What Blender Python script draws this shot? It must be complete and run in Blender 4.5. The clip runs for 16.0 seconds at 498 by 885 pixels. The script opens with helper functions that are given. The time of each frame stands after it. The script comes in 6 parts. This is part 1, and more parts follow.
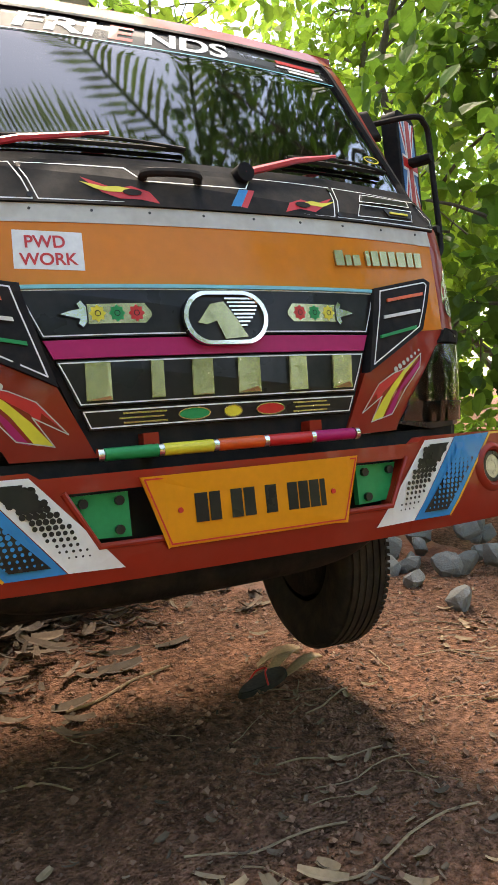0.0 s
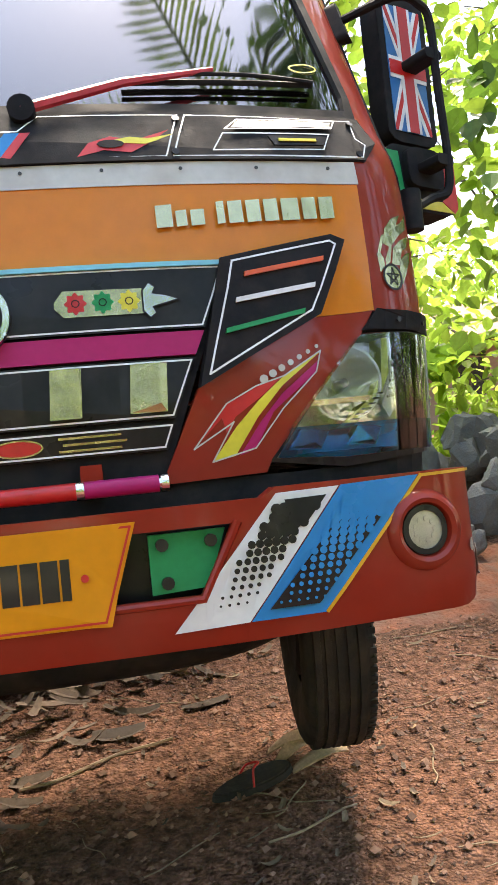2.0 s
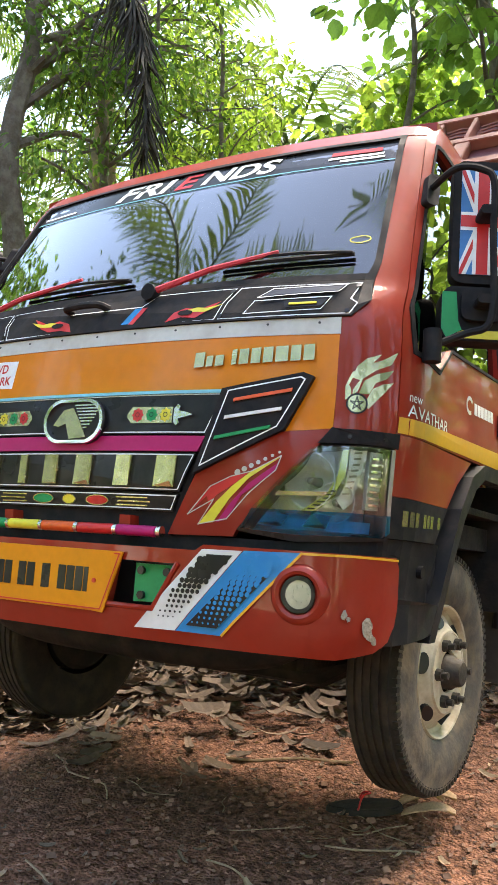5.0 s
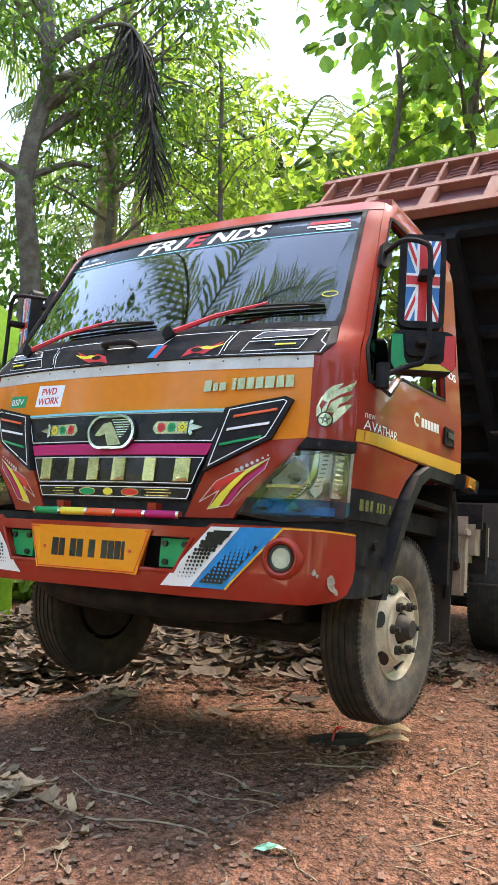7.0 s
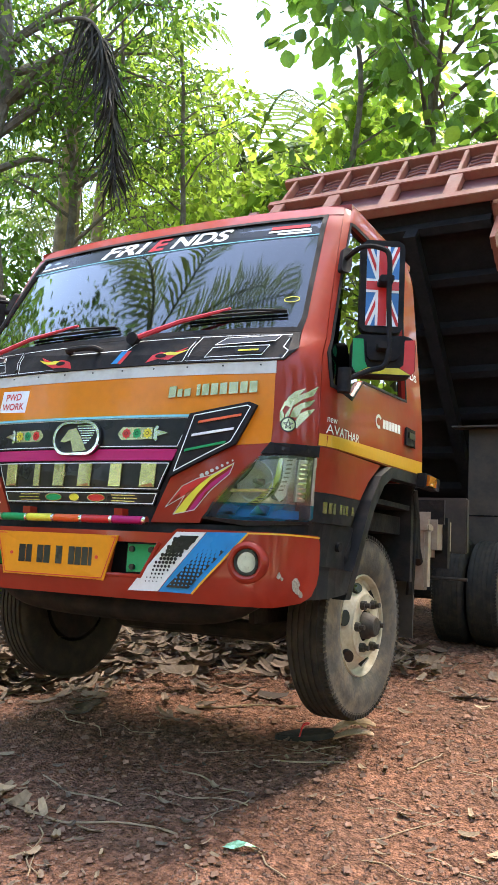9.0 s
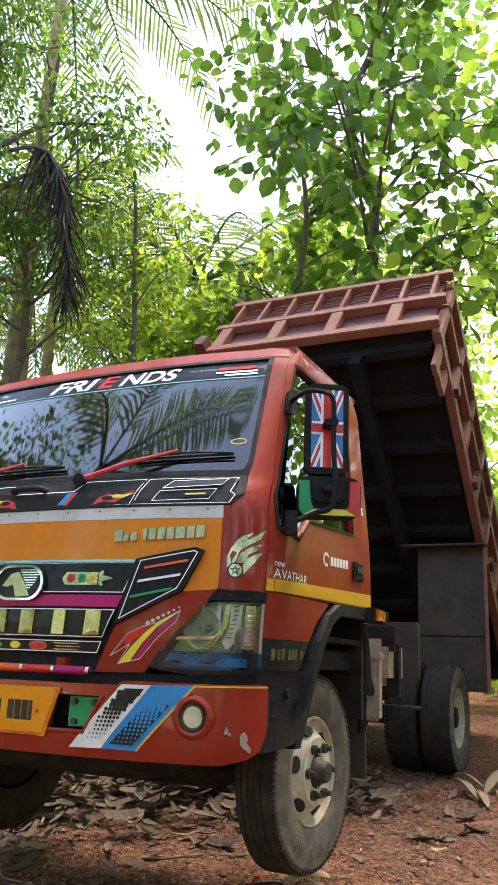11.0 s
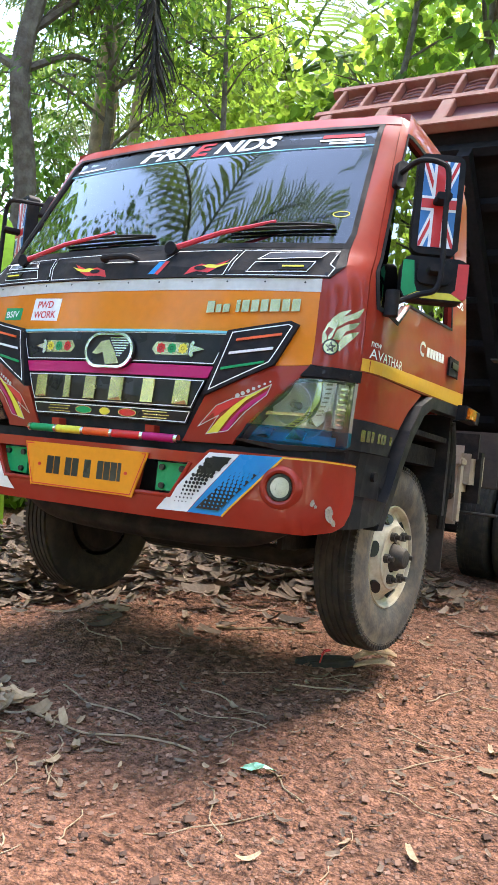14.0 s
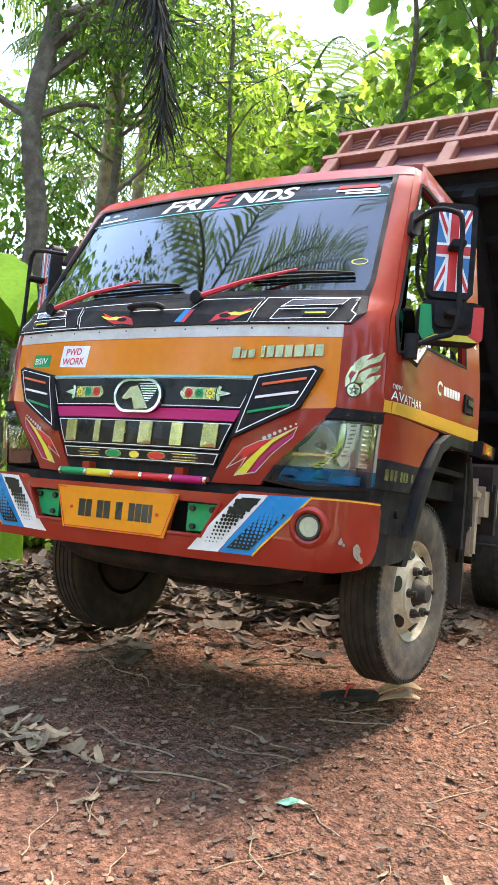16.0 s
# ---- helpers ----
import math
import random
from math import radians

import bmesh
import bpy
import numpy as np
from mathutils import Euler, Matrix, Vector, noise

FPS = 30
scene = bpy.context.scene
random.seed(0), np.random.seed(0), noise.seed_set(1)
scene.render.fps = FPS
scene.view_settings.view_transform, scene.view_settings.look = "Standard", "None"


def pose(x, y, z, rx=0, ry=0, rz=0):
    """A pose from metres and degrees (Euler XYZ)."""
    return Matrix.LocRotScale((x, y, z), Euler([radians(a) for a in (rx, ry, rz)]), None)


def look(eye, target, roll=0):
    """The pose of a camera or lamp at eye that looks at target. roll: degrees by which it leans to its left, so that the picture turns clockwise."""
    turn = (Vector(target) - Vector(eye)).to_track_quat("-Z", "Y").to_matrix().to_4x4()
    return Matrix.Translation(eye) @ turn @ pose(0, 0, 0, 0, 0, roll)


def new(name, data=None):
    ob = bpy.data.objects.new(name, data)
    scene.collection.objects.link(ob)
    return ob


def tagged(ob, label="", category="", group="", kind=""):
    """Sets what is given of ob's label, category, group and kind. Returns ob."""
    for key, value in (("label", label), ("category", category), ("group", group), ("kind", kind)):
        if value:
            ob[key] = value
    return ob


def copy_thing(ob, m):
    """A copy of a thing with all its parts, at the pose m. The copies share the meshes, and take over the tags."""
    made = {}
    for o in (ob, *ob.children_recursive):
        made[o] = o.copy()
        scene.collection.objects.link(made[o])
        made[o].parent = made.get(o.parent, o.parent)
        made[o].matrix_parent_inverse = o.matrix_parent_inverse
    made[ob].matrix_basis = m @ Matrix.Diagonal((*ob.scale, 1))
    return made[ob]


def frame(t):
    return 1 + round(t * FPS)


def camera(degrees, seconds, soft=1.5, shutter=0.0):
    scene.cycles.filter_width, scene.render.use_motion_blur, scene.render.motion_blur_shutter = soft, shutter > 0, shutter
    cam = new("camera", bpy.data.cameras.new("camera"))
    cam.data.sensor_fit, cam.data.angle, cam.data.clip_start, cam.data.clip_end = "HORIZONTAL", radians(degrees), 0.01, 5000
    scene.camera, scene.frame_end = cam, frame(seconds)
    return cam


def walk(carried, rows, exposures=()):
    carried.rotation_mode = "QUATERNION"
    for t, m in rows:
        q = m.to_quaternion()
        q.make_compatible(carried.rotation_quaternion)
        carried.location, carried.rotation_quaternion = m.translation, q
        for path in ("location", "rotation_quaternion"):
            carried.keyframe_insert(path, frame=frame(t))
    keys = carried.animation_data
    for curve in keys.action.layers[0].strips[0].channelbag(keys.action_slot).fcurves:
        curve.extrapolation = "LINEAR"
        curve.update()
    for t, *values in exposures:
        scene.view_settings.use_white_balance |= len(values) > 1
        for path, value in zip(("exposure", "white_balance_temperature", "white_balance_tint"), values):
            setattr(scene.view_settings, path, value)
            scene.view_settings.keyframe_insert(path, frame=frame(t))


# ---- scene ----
# ---------------------------------------------------------------- camera
cam = camera(33.5, 16.0)
# The truck stands nose-up: its own frame (x across, y to its rear, z up) is turned by this into the world.
NOSE = Matrix.Translation((0, 8.5, 0)) @ pose(0, 0, 0, -5.2) @ Matrix.Translation((0, -8.5, -0.08))
PATH = [
    (0, (-1.025, 2.246, 1.256), (-0.078, 4.004, 1.154), -3.4),
    (0.5, (-0.751, 2.357, 1.248), (0.136, 4.146, 1.14), -5.7),
    (1, (-0.387, 2.415, 1.224), (0.32, 4.284, 1.141), -5.6),
    (1.5, (-0.016, 2.502, 1.245), (0.456, 4.444, 1.16), -4.0),
    (2, (0.34, 2.638, 1.263), (0.604, 4.619, 1.187), -5.3),
    (2.5, (0.711, 2.696, 1.26), (0.744, 4.694, 1.2), -4.4),
    (3, (1.013, 2.769, 1.263), (0.845, 4.76, 1.183), -2.8),
    (3.5, (1.296, 2.849, 1.287), (0.929, 4.813, 1.195), -3.2),
    (4, (1.556, 2.717, 1.297), (1.004, 4.638, 1.235), -1.2),
    (4.5, (1.68, 2.465, 1.31), (0.95, 4.326, 1.353), -0.6),
    (5, (1.863, 2.235, 1.277), (0.837, 3.947, 1.388), 1.4),
    (5.2, (1.944, 2.135, 1.251), (0.837, 3.797, 1.367), 2.2),
    (7.5, (2.311, 1.499, 1.226), (1.309, 3.226, 1.347), 1.2),
    (8, (2.321, 1.507, 1.279), (1.337, 3.246, 1.368), 1.0),
    (8.2, (2.312, 1.492, 1.275), (1.35, 3.244, 1.367), 0.8),
    (10.3, (2.342, 1.495, 1.341), (1.399, 3.248, 1.539), 0.7),
    (10.5, (2.343, 1.497, 1.381), (1.446, 3.267, 1.629), 0.5),
    (11, (2.348, 1.479, 1.454), (1.512, 3.263, 1.802), -0.1),
    (11.5, (2.346, 1.459, 1.453), (1.478, 3.221, 1.831), -0.5),
    (12, (2.358, 1.438, 1.436), (1.454, 3.188, 1.783), 0.2),
    (12.5, (2.367, 1.447, 1.382), (1.423, 3.186, 1.676), 0.8),
    (13, (2.342, 1.487, 1.344), (1.346, 3.211, 1.54), 0.8),
    (13.5, (2.287, 1.534, 1.31), (1.272, 3.256, 1.362), 1.9),
    (14, (2.221, 1.573, 1.276), (1.225, 3.305, 1.195), 3.6),
    (14.5, (2.139, 1.619, 1.252), (1.203, 3.384, 1.16), 5.1),
    (15, (2.076, 1.663, 1.266), (1.165, 3.442, 1.191), 4.4),
    (15.5, (2.12, 1.572, 1.29), (1.165, 3.329, 1.233), 2.9),
    (16, (2.192, 1.434, 1.313), (1.184, 3.162, 1.307), 2.6),
]
walk(cam, [(t, look(eye, target, roll)) for t, eye, target, roll in PATH],
     [(t, 3.15 + e, k, 13) for t, e, k in ((0.0, -0.35, 8800), (0.6, -0.05, 8100), (1.5, 0.0, 8100), (3.0, -0.08, 8400), (5.0, 0.12, 8100), (8.0, 0.18, 7500), (10.5, 0.05, 7600), (11.5, -0.4, 8500), (12.5, -0.4, 8400), (14.0, 0.32, 7100), (16.0, 0.38, 7300))])

# ---------------------------------------------------------------- light
world = bpy.data.worlds.new("sky")
scene.world = world
world.use_nodes = True
wn = world.node_tree.nodes
sky = wn.new("ShaderNodeTexSky")
sky.sky_type = "NISHITA"
sky.sun_disc = False
sky.sun_elevation, sky.sun_rotation = radians(64), radians(14)
sky.dust_density, sky.air_density = 0.5, 1.0
wn["Background"].inputs[1].default_value = 0.122
world.node_tree.links.new(sky.outputs[0], wn["Background"].inputs[0])
sun = new("sun", bpy.data.lights.new("sun", "SUN"))
sun.data.energy, sun.data.angle, sun.data.color = 1.8, radians(30), (1.0, 0.97, 0.92)
sun.matrix_world = look((2.2, 9, 19), (0, 0, 0))


# ---------------------------------------------------------------- materials
def mat(name, color, rough=0.5, metal=0.0, vary=0.12, scale=6.0, bump=0.0, bump_scale=40.0, coat=0.0, dirt=None, dirt_amount=0.0, trans=0.0, each=0.0):
    m = bpy.data.materials.new(name)
    m.use_nodes = True
    n, l = m.node_tree.nodes, m.node_tree.links
    b = n["Principled BSDF"]
    tc = n.new("ShaderNodeTexCoord")
    big, fine = n.new("ShaderNodeTexNoise"), n.new("ShaderNodeTexNoise")
    big.inputs["Scale"].default_value, big.inputs["Detail"].default_value = scale, 5
    fine.inputs["Scale"].default_value, fine.inputs["Detail"].default_value = scale * 9, 3
    for k in (big, fine):
        l.new(tc.outputs["Object"], k.inputs["Vector"])
    add = n.new("ShaderNodeMath")
    add.operation = "ADD"
    l.new(big.outputs[0], add.inputs[0])
    l.new(fine.outputs[0], add.inputs[1])
    rng = n.new("ShaderNodeMapRange")
    rng.inputs[1].default_value, rng.inputs[2].default_value = 0.6, 1.4
    rng.inputs[3].default_value, rng.inputs[4].default_value = 1 - vary, 1 + vary
    l.new(add.outputs[0], rng.inputs[0])
    hsv = n.new("ShaderNodeHueSaturation")
    hsv.inputs["Color"].default_value = (*color, 1)
    l.new(rng.outputs[0], hsv.inputs["Value"])
    out = hsv.outputs[0]
    if each:
        inf, h2, r2 = n.new("ShaderNodeNewGeometry"), n.new("ShaderNodeHueSaturation"), n.new("ShaderNodeMapRange")
        r2.inputs[3].default_value, r2.inputs[4].default_value = 1 - each, 1 + each
        l.new(inf.outputs["Random Per Island"], r2.inputs[0])
        l.new(r2.outputs[0], h2.inputs["Value"])
        l.new(out, h2.inputs["Color"])
        out = h2.outputs[0]
    if dirt:
        mix, cr, nz = n.new("ShaderNodeMix"), n.new("ShaderNodeMapRange"), n.new("ShaderNodeTexNoise")
        mix.data_type = "RGBA"
        nz.inputs["Scale"].default_value, nz.inputs["Detail"].default_value = scale * 1.7, 8
        l.new(tc.outputs["Object"], nz.inputs["Vector"])
        cr.inputs[1].default_value, cr.inputs[2].default_value = 0.42, 0.72
        cr.inputs[4].default_value = dirt_amount
        l.new(nz.outputs[0], cr.inputs[0])
        l.new(cr.outputs[0], mix.inputs[0])
        l.new(out, mix.inputs[6])
        mix.inputs[7].default_value = (*dirt, 1)
        out = mix.outputs[2]
    l.new(out, b.inputs["Base Color"])
    rr = n.new("ShaderNodeMapRange")
    rr.inputs[1].default_value, rr.inputs[2].default_value = 0.3, 0.7
    rr.inputs[3].default_value, rr.inputs[4].default_value = max(0.02, rough * 0.8), min(1, rough * 1.25)
    l.new(big.outputs[0], rr.inputs[0])
    l.new(rr.outputs[0], b.inputs["Roughness"])
    b.inputs["Metallic"].default_value = metal
    b.inputs["Coat Weight"].default_value = coat
    b.inputs["Coat Roughness"].default_value = 0.06
    if bump:
        bn, bt = n.new("ShaderNodeBump"), n.new("ShaderNodeTexNoise")
        bt.inputs["Scale"].default_value, bt.inputs["Detail"].default_value = bump_scale, 6
        bn.inputs["Strength"].default_value, bn.inputs["Distance"].default_value = bump, 0.02
        l.new(tc.outputs["Object"], bt.inputs["Vector"])
        l.new(bt.outputs[0], bn.inputs["Height"])
        l.new(bn.outputs[0], b.inputs["Normal"])
    if trans:
        tr, ms = n.new("ShaderNodeBsdfTranslucent"), n.new("ShaderNodeMixShader")
        l.new(out, tr.inputs["Color"])
        ms.inputs[0].default_value = trans
        l.new(b.outputs[0], ms.inputs[1])
        l.new(tr.outputs[0], ms.inputs[2])
        l.new(ms.outputs[0], n["Material Output"].inputs[0])
    return m


def glass_mat(name, tint=(1, 1, 1), rough=0.0, see=0.75, gloss=1.0):
    """A thin pane: clear with a Fresnel reflection."""
    m = bpy.data.materials.new(name)
    m.use_nodes = True
    n, l = m.node_tree.nodes, m.node_tree.links
    tr, gl, fr, mx = n.new("ShaderNodeBsdfTransparent"), n.new("ShaderNodeBsdfGlossy"), n.new("ShaderNodeFresnel"), n.new("ShaderNodeMixShader")
    tr.inputs[0].default_value = (*[c * see for c in tint], 1)
    gl.inputs["Roughness"].default_value = rough
    fr.inputs[0].default_value = 1.5
    mu = n.new("ShaderNodeMath")
    mu.operation = "MULTIPLY_ADD"
    mu.inputs[1].default_value, mu.inputs[2].default_value = gloss, 0.0
    l.new(fr.outputs[0], mu.inputs[0])
    l.new(mu.outputs[0], mx.inputs[0])
    l.new(tr.outputs[0], mx.inputs[1])
    l.new(gl.outputs[0], mx.inputs[2])
    l.new(mx.outputs[0], n["Material Output"].inputs[0])
    return m


DUST = (0.30, 0.20, 0.13)
RED = mat("red_paint", (0.285, 0.019, 0.008), 0.5, 0, 0.10, 3, bump=0.05, bump_scale=3.5, coat=0.45, dirt=DUST, dirt_amount=0.07)
ORANGE = mat("orange_paint", (0.70, 0.20, 0.008), 0.5, 0, 0.09, 3, bump=0.02, bump_scale=4, coat=0.4, dirt=DUST, dirt_amount=0.08)
YELLOW = mat("yellow_paint", (0.72, 0.36, 0.02), 0.35, 0, 0.08, 5, coat=0.3)
PLATE = mat("plate_yellow", (0.74, 0.27, 0.010), 0.4, 0, 0.08, 5)
WHITE = mat("white_paint", (0.72, 0.71, 0.68), 0.4, 0, 0.08, 6, dirt=DUST, dirt_amount=0.15)
CREAM = mat("white_strip", (0.55, 0.52, 0.46), 0.45, 0, 0.1, 6, dirt=DUST, dirt_amount=0.35)
BLACK = mat("black_plastic", (0.014, 0.014, 0.016), 0.7, 0, 0.2, 12, bump=0.05, bump_scale=300, dirt=DUST, dirt_amount=0.05)
GLOSSBLACK = mat("black_gloss", (0.012, 0.012, 0.013), 0.3, 0, 0.2, 8, coat=0.15, dirt=DUST, dirt_amount=0.04)
STEP = mat("grey_plastic", (0.010, 0.011, 0.014), 0.5, 0, 0.2, 10, bump=0.05, bump_scale=250, dirt=DUST, dirt_amount=0.06)
PINK = mat("pink_paint", (0.45, 0.015, 0.12), 0.35, 0, 0.08, 8)
CHROME = mat("chrome", (0.78, 0.77, 0.72), 0.12, 1.0, 0.1, 20)
CYAN = mat("cyan_line", (0.15, 0.5, 0.55), 0.4)
BLUE = mat("blue_paint", (0.003, 0.215, 0.50), 0.3, 0, 0.08, 6, coat=0.2)
GREEN = mat("green_paint", (0.0, 0.28, 0.09), 0.35, 0, 0.1, 10)
BRIGHTRED = mat("red_sticker", (0.6, 0.02, 0.02), 0.35)
LEMON = mat("lemon_sticker", (0.72, 0.62, 0.05), 0.35)
ORANGERED = mat("orange_red", (0.75, 0.10, 0.015), 0.35)
STICKWHITE = mat("white_sticker", (0.8, 0.8, 0.79), 0.4)
FLAGBLUE = mat("flag_blue", (0.02, 0.16, 0.42), 0.35)
RUBBER = mat("tyre_rubber", (0.026, 0.024, 0.022), 0.75, 0, 0.2, 9, bump=0.15, bump_scale=60, dirt=(0.11, 0.078, 0.052), dirt_amount=0.35)
RUBBERSIDE = mat("tyre_sidewall", (0.075, 0.066, 0.057), 0.8, 0, 0.25, 9, bump=0.15, bump_scale=60, dirt=(0.20, 0.145, 0.095), dirt_amount=0.75)
RIM = mat("rim_paint", (0.56, 0.49, 0.37), 0.55, 0.0, 0.14, 9, dirt=(0.26, 0.165, 0.085), dirt_amount=0.6)
STEEL = mat("dark_steel", (0.03, 0.028, 0.026), 0.6, 0.3, 0.3, 8, bump=0.2, dirt=DUST, dirt_amount=0.3)
NUT = mat("nut_steel", (0.06, 0.055, 0.05), 0.5, 0.6, 0.3, 15)
CHASSIS = mat("chassis_black", (0.014, 0.013, 0.013), 0.7, 0, 0.3, 6, bump=0.2, dirt=(0.12, 0.08, 0.055), dirt_amount=0.2)
BEDRED = mat("bed_red_oxide", (0.115, 0.022, 0.022), 0.5, 0, 0.15, 3, bump=0.12, bump_scale=20, dirt=(0.22, 0.11, 0.085), dirt_amount=0.3)
BEDPINK = mat("bed_rib_paint", (0.26, 0.075, 0.05), 0.55, 0, 0.15, 4, bump=0.1, bump_scale=25, dirt=DUST, dirt_amount=0.3)
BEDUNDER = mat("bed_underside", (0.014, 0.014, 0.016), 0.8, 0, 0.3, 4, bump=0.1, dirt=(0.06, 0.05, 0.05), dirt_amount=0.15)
GALV = mat("grey_sheet", (0.045, 0.034, 0.026), 0.65, 0.1, 0.25, 4, bump=0.1, dirt=(0.12, 0.075, 0.048), dirt_amount=0.4)
CANWHITE = mat("tank_white", (0.36, 0.29, 0.22), 0.55, 0, 0.15, 6, bump=0.1, dirt=(0.2, 0.13, 0.09), dirt_amount=0.6)
AMBER = mat("amber_lens", (0.6, 0.13, 0.01), 0.2, 0, 0.1, 20, coat=0.6)
INTERIOR = mat("cab_trim", (0.05, 0.048, 0.045), 0.7, 0, 0.2, 8)
WS = glass_mat("windscreen_glass", (0.85, 0.95, 0.92), 0.035, 0.4, 2.7)
SIDEGLASS = glass_mat("side_glass", (0.7, 0.8, 0.7), 0.0, 0.16, 1.5)
LENS = glass_mat("lamp_lens", (0.98, 1, 1), 0.02, 0.92, 1.6)
LENSBLUE = mat("lamp_blue_tint", (0.005, 0.22, 0.42), 0.12, 0, 0.2, 12, coat=0.8)
REFLECT = mat("lamp_reflector", (0.84, 0.85, 0.78), 0.2, 0.15, 0.2, 14)
for m_, spec in ((BLACK, 0.15), (BLUE, 0.2), (PINK, 0.25), (PLATE, 0.25), (GREEN, 0.25), (GLOSSBLACK, 0.2), (RED, 0.12), (ORANGE, 0.12), (STEP, 0.25), (CHASSIS, 0.15), (BEDUNDER, 0.15), (RUBBER, 0.2)):
    m_.node_tree.nodes["Principled BSDF"].inputs["Specular IOR Level"].default_value = spec
BARK = mat("bark", (0.10, 0.075, 0.058), 0.9, 0, 0.35, 5, bump=0.8, bump_scale=18, dirt=(0.24, 0.21, 0.17), dirt_amount=0.6)
PALMBARK = mat("palm_bark", (0.38, 0.27, 0.18), 0.9, 0, 0.3, 4, bump=0.5, bump_scale=22, dirt=(0.12, 0.09, 0.07), dirt_amount=0.6)
LEAF = mat("leaf_green", (0.105, 0.21, 0.03), 0.45, 0, 0.25, 3, trans=0.55, each=0.45)
LEAFLIGHT = mat("leaf_light", (0.29, 0.43, 0.06), 0.45, 0, 0.2, 3, trans=0.7, each=0.4)
LEAFDARK = mat("leaf_dark", (0.07, 0.14, 0.03), 0.5, 0, 0.25, 3, trans=0.4, each=0.5)
FROND = mat("palm_frond", (0.11, 0.17, 0.04), 0.5, 0, 0.25, 3, trans=0.45, each=0.4)
STONE = mat("granite", (0.20, 0.205, 0.205), 0.85, 0, 0.3, 3, bump=0.5, bump_scale=14, dirt=(0.22, 0.15, 0.1), dirt_amount=0.35)
HUSK = mat("dry_husk", (0.30, 0.21, 0.13), 0.85, 0, 0.3, 5, bump=0.3, bump_scale=30, each=0.4)
HUSKDARK = mat("dead_leaf", (0.14, 0.095, 0.065), 0.9, 0, 0.3, 5, bump=0.3, bump_scale=30, each=0.5)


# ---------------------------------------------------------------- building helpers
def obj(name, verts, faces, material, parent=None, label="", smooth=False):
    me = bpy.data.meshes.new(name)
    me.from_pydata([tuple(v) for v in verts], [], [tuple(f) for f in faces])
    me.validate()
    if smooth:
        me.polygons.foreach_set("use_smooth", [True] * len(me.polygons))
    me.materials.append(material)
    ob = new(name, me)
    if parent:
        ob.parent = parent
    if label:
        tagged(ob, label)
    return ob


def part(name, bm, material, parent=None, label="", smooth=False, bevel=0.0):
    if bevel:
        edges = [e for e in bm.edges if len(e.link_faces) == 2 and e.calc_face_angle(0) > 0.6]
        bmesh.ops.bevel(bm, geom=edges, offset=bevel, segments=2, affect="EDGES", clamp_overlap=True)
    bmesh.ops.recalc_face_normals(bm, faces=bm.faces)
    me = bpy.data.meshes.new(name)
    bm.to_mesh(me)
    bm.free()
    if smooth:
        me.polygons.foreach_set("use_smooth", [True] * len(me.polygons))
        me.set_sharp_from_angle(angle=radians(38))
    me.materials.append(material)
    ob = new(name, me)
    if parent:
        ob.parent = parent
    if label:
        tagged(ob, label)
    return ob


def box(bm, x0, x1, y0, y1, z0, z1, m=None):
    r = bmesh.ops.create_cube(bm, size=1)
    for v in r["verts"]:
        v.co = Vector((x0 + (v.co.x + 0.5) * (x1 - x0), y0 + (v.co.y + 0.5) * (y1 - y0), z0 + (v.co.z + 0.5) * (z1 - z0)))
        if m:
            v.co = m @ v.co
    return bm


def tube(bm, pts, r, sides=8, cap=True):
    """A round bar through pts; r: one radius, or one for each point."""
    pts = [Vector(p) for p in pts]
    rs = r if isinstance(r, (list, tuple)) else [r] * len(pts)
    rings, side = [], None
    for i, p in enumerate(pts):
        d = (pts[min(i + 1, len(pts) - 1)] - pts[max(i - 1, 0)]).normalized()
        if side is None:
            side = d.orthogonal().normalized()
        side = (side - d * side.dot(d)).normalized()
        up = d.cross(side)
        rings.append([bm.verts.new(p + (side * math.cos(2 * math.pi * k / sides) + up * math.sin(2 * math.pi * k / sides)) * rs[i]) for k in range(sides)])
    for a, b in zip(rings, rings[1:]):
        for k in range(sides):
            bm.faces.new((a[k], a[(k + 1) % sides], b[(k + 1) % sides], b[k]))
    if cap:
        bm.faces.new(rings[0][::-1])
        bm.faces.new(rings[-1])
    return bm


def lathe(bm, profile, centre, axis="x", sides=48):
    """profile: (radius, along) pairs, turned about an axis through centre."""
    rings = []
    for r, a in profile:
        ring = []
        for k in range(sides):
            c, s = math.cos(2 * math.pi * k / sides) * r, math.sin(2 * math.pi * k / sides) * r
            v = {"x": (a, c, s), "y": (c, a, s), "z": (c, s, a)}[axis]
            ring.append(bm.verts.new(Vector(centre) + Vector(v)))
        rings.append(ring)
    for p, q in zip(rings, rings[1:]):
        for k in range(sides):
            bm.faces.new((p[k], p[(k + 1) % sides], q[(k + 1) % sides], q[k]))
    return bm


def smooth_line(pts, steps=6):
    """A rounded line through pts."""
    pts = [Vector(p) for p in pts]
    q = [pts[0] * 2 - pts[1]] + pts + [pts[-1] * 2 - pts[-2]]
    out = []
    for i in range(1, len(q) - 2):
        for k in range(steps):
            t = k / steps
            a, b, c, d = q[i - 1], q[i], q[i + 1], q[i + 2]
            out.append(0.5 * (2 * b + (c - a) * t + (2 * a - 5 * b + 4 * c - d) * t * t + (3 * b - a - 3 * c + d) * t ** 3))
    return out + [pts[-1]]


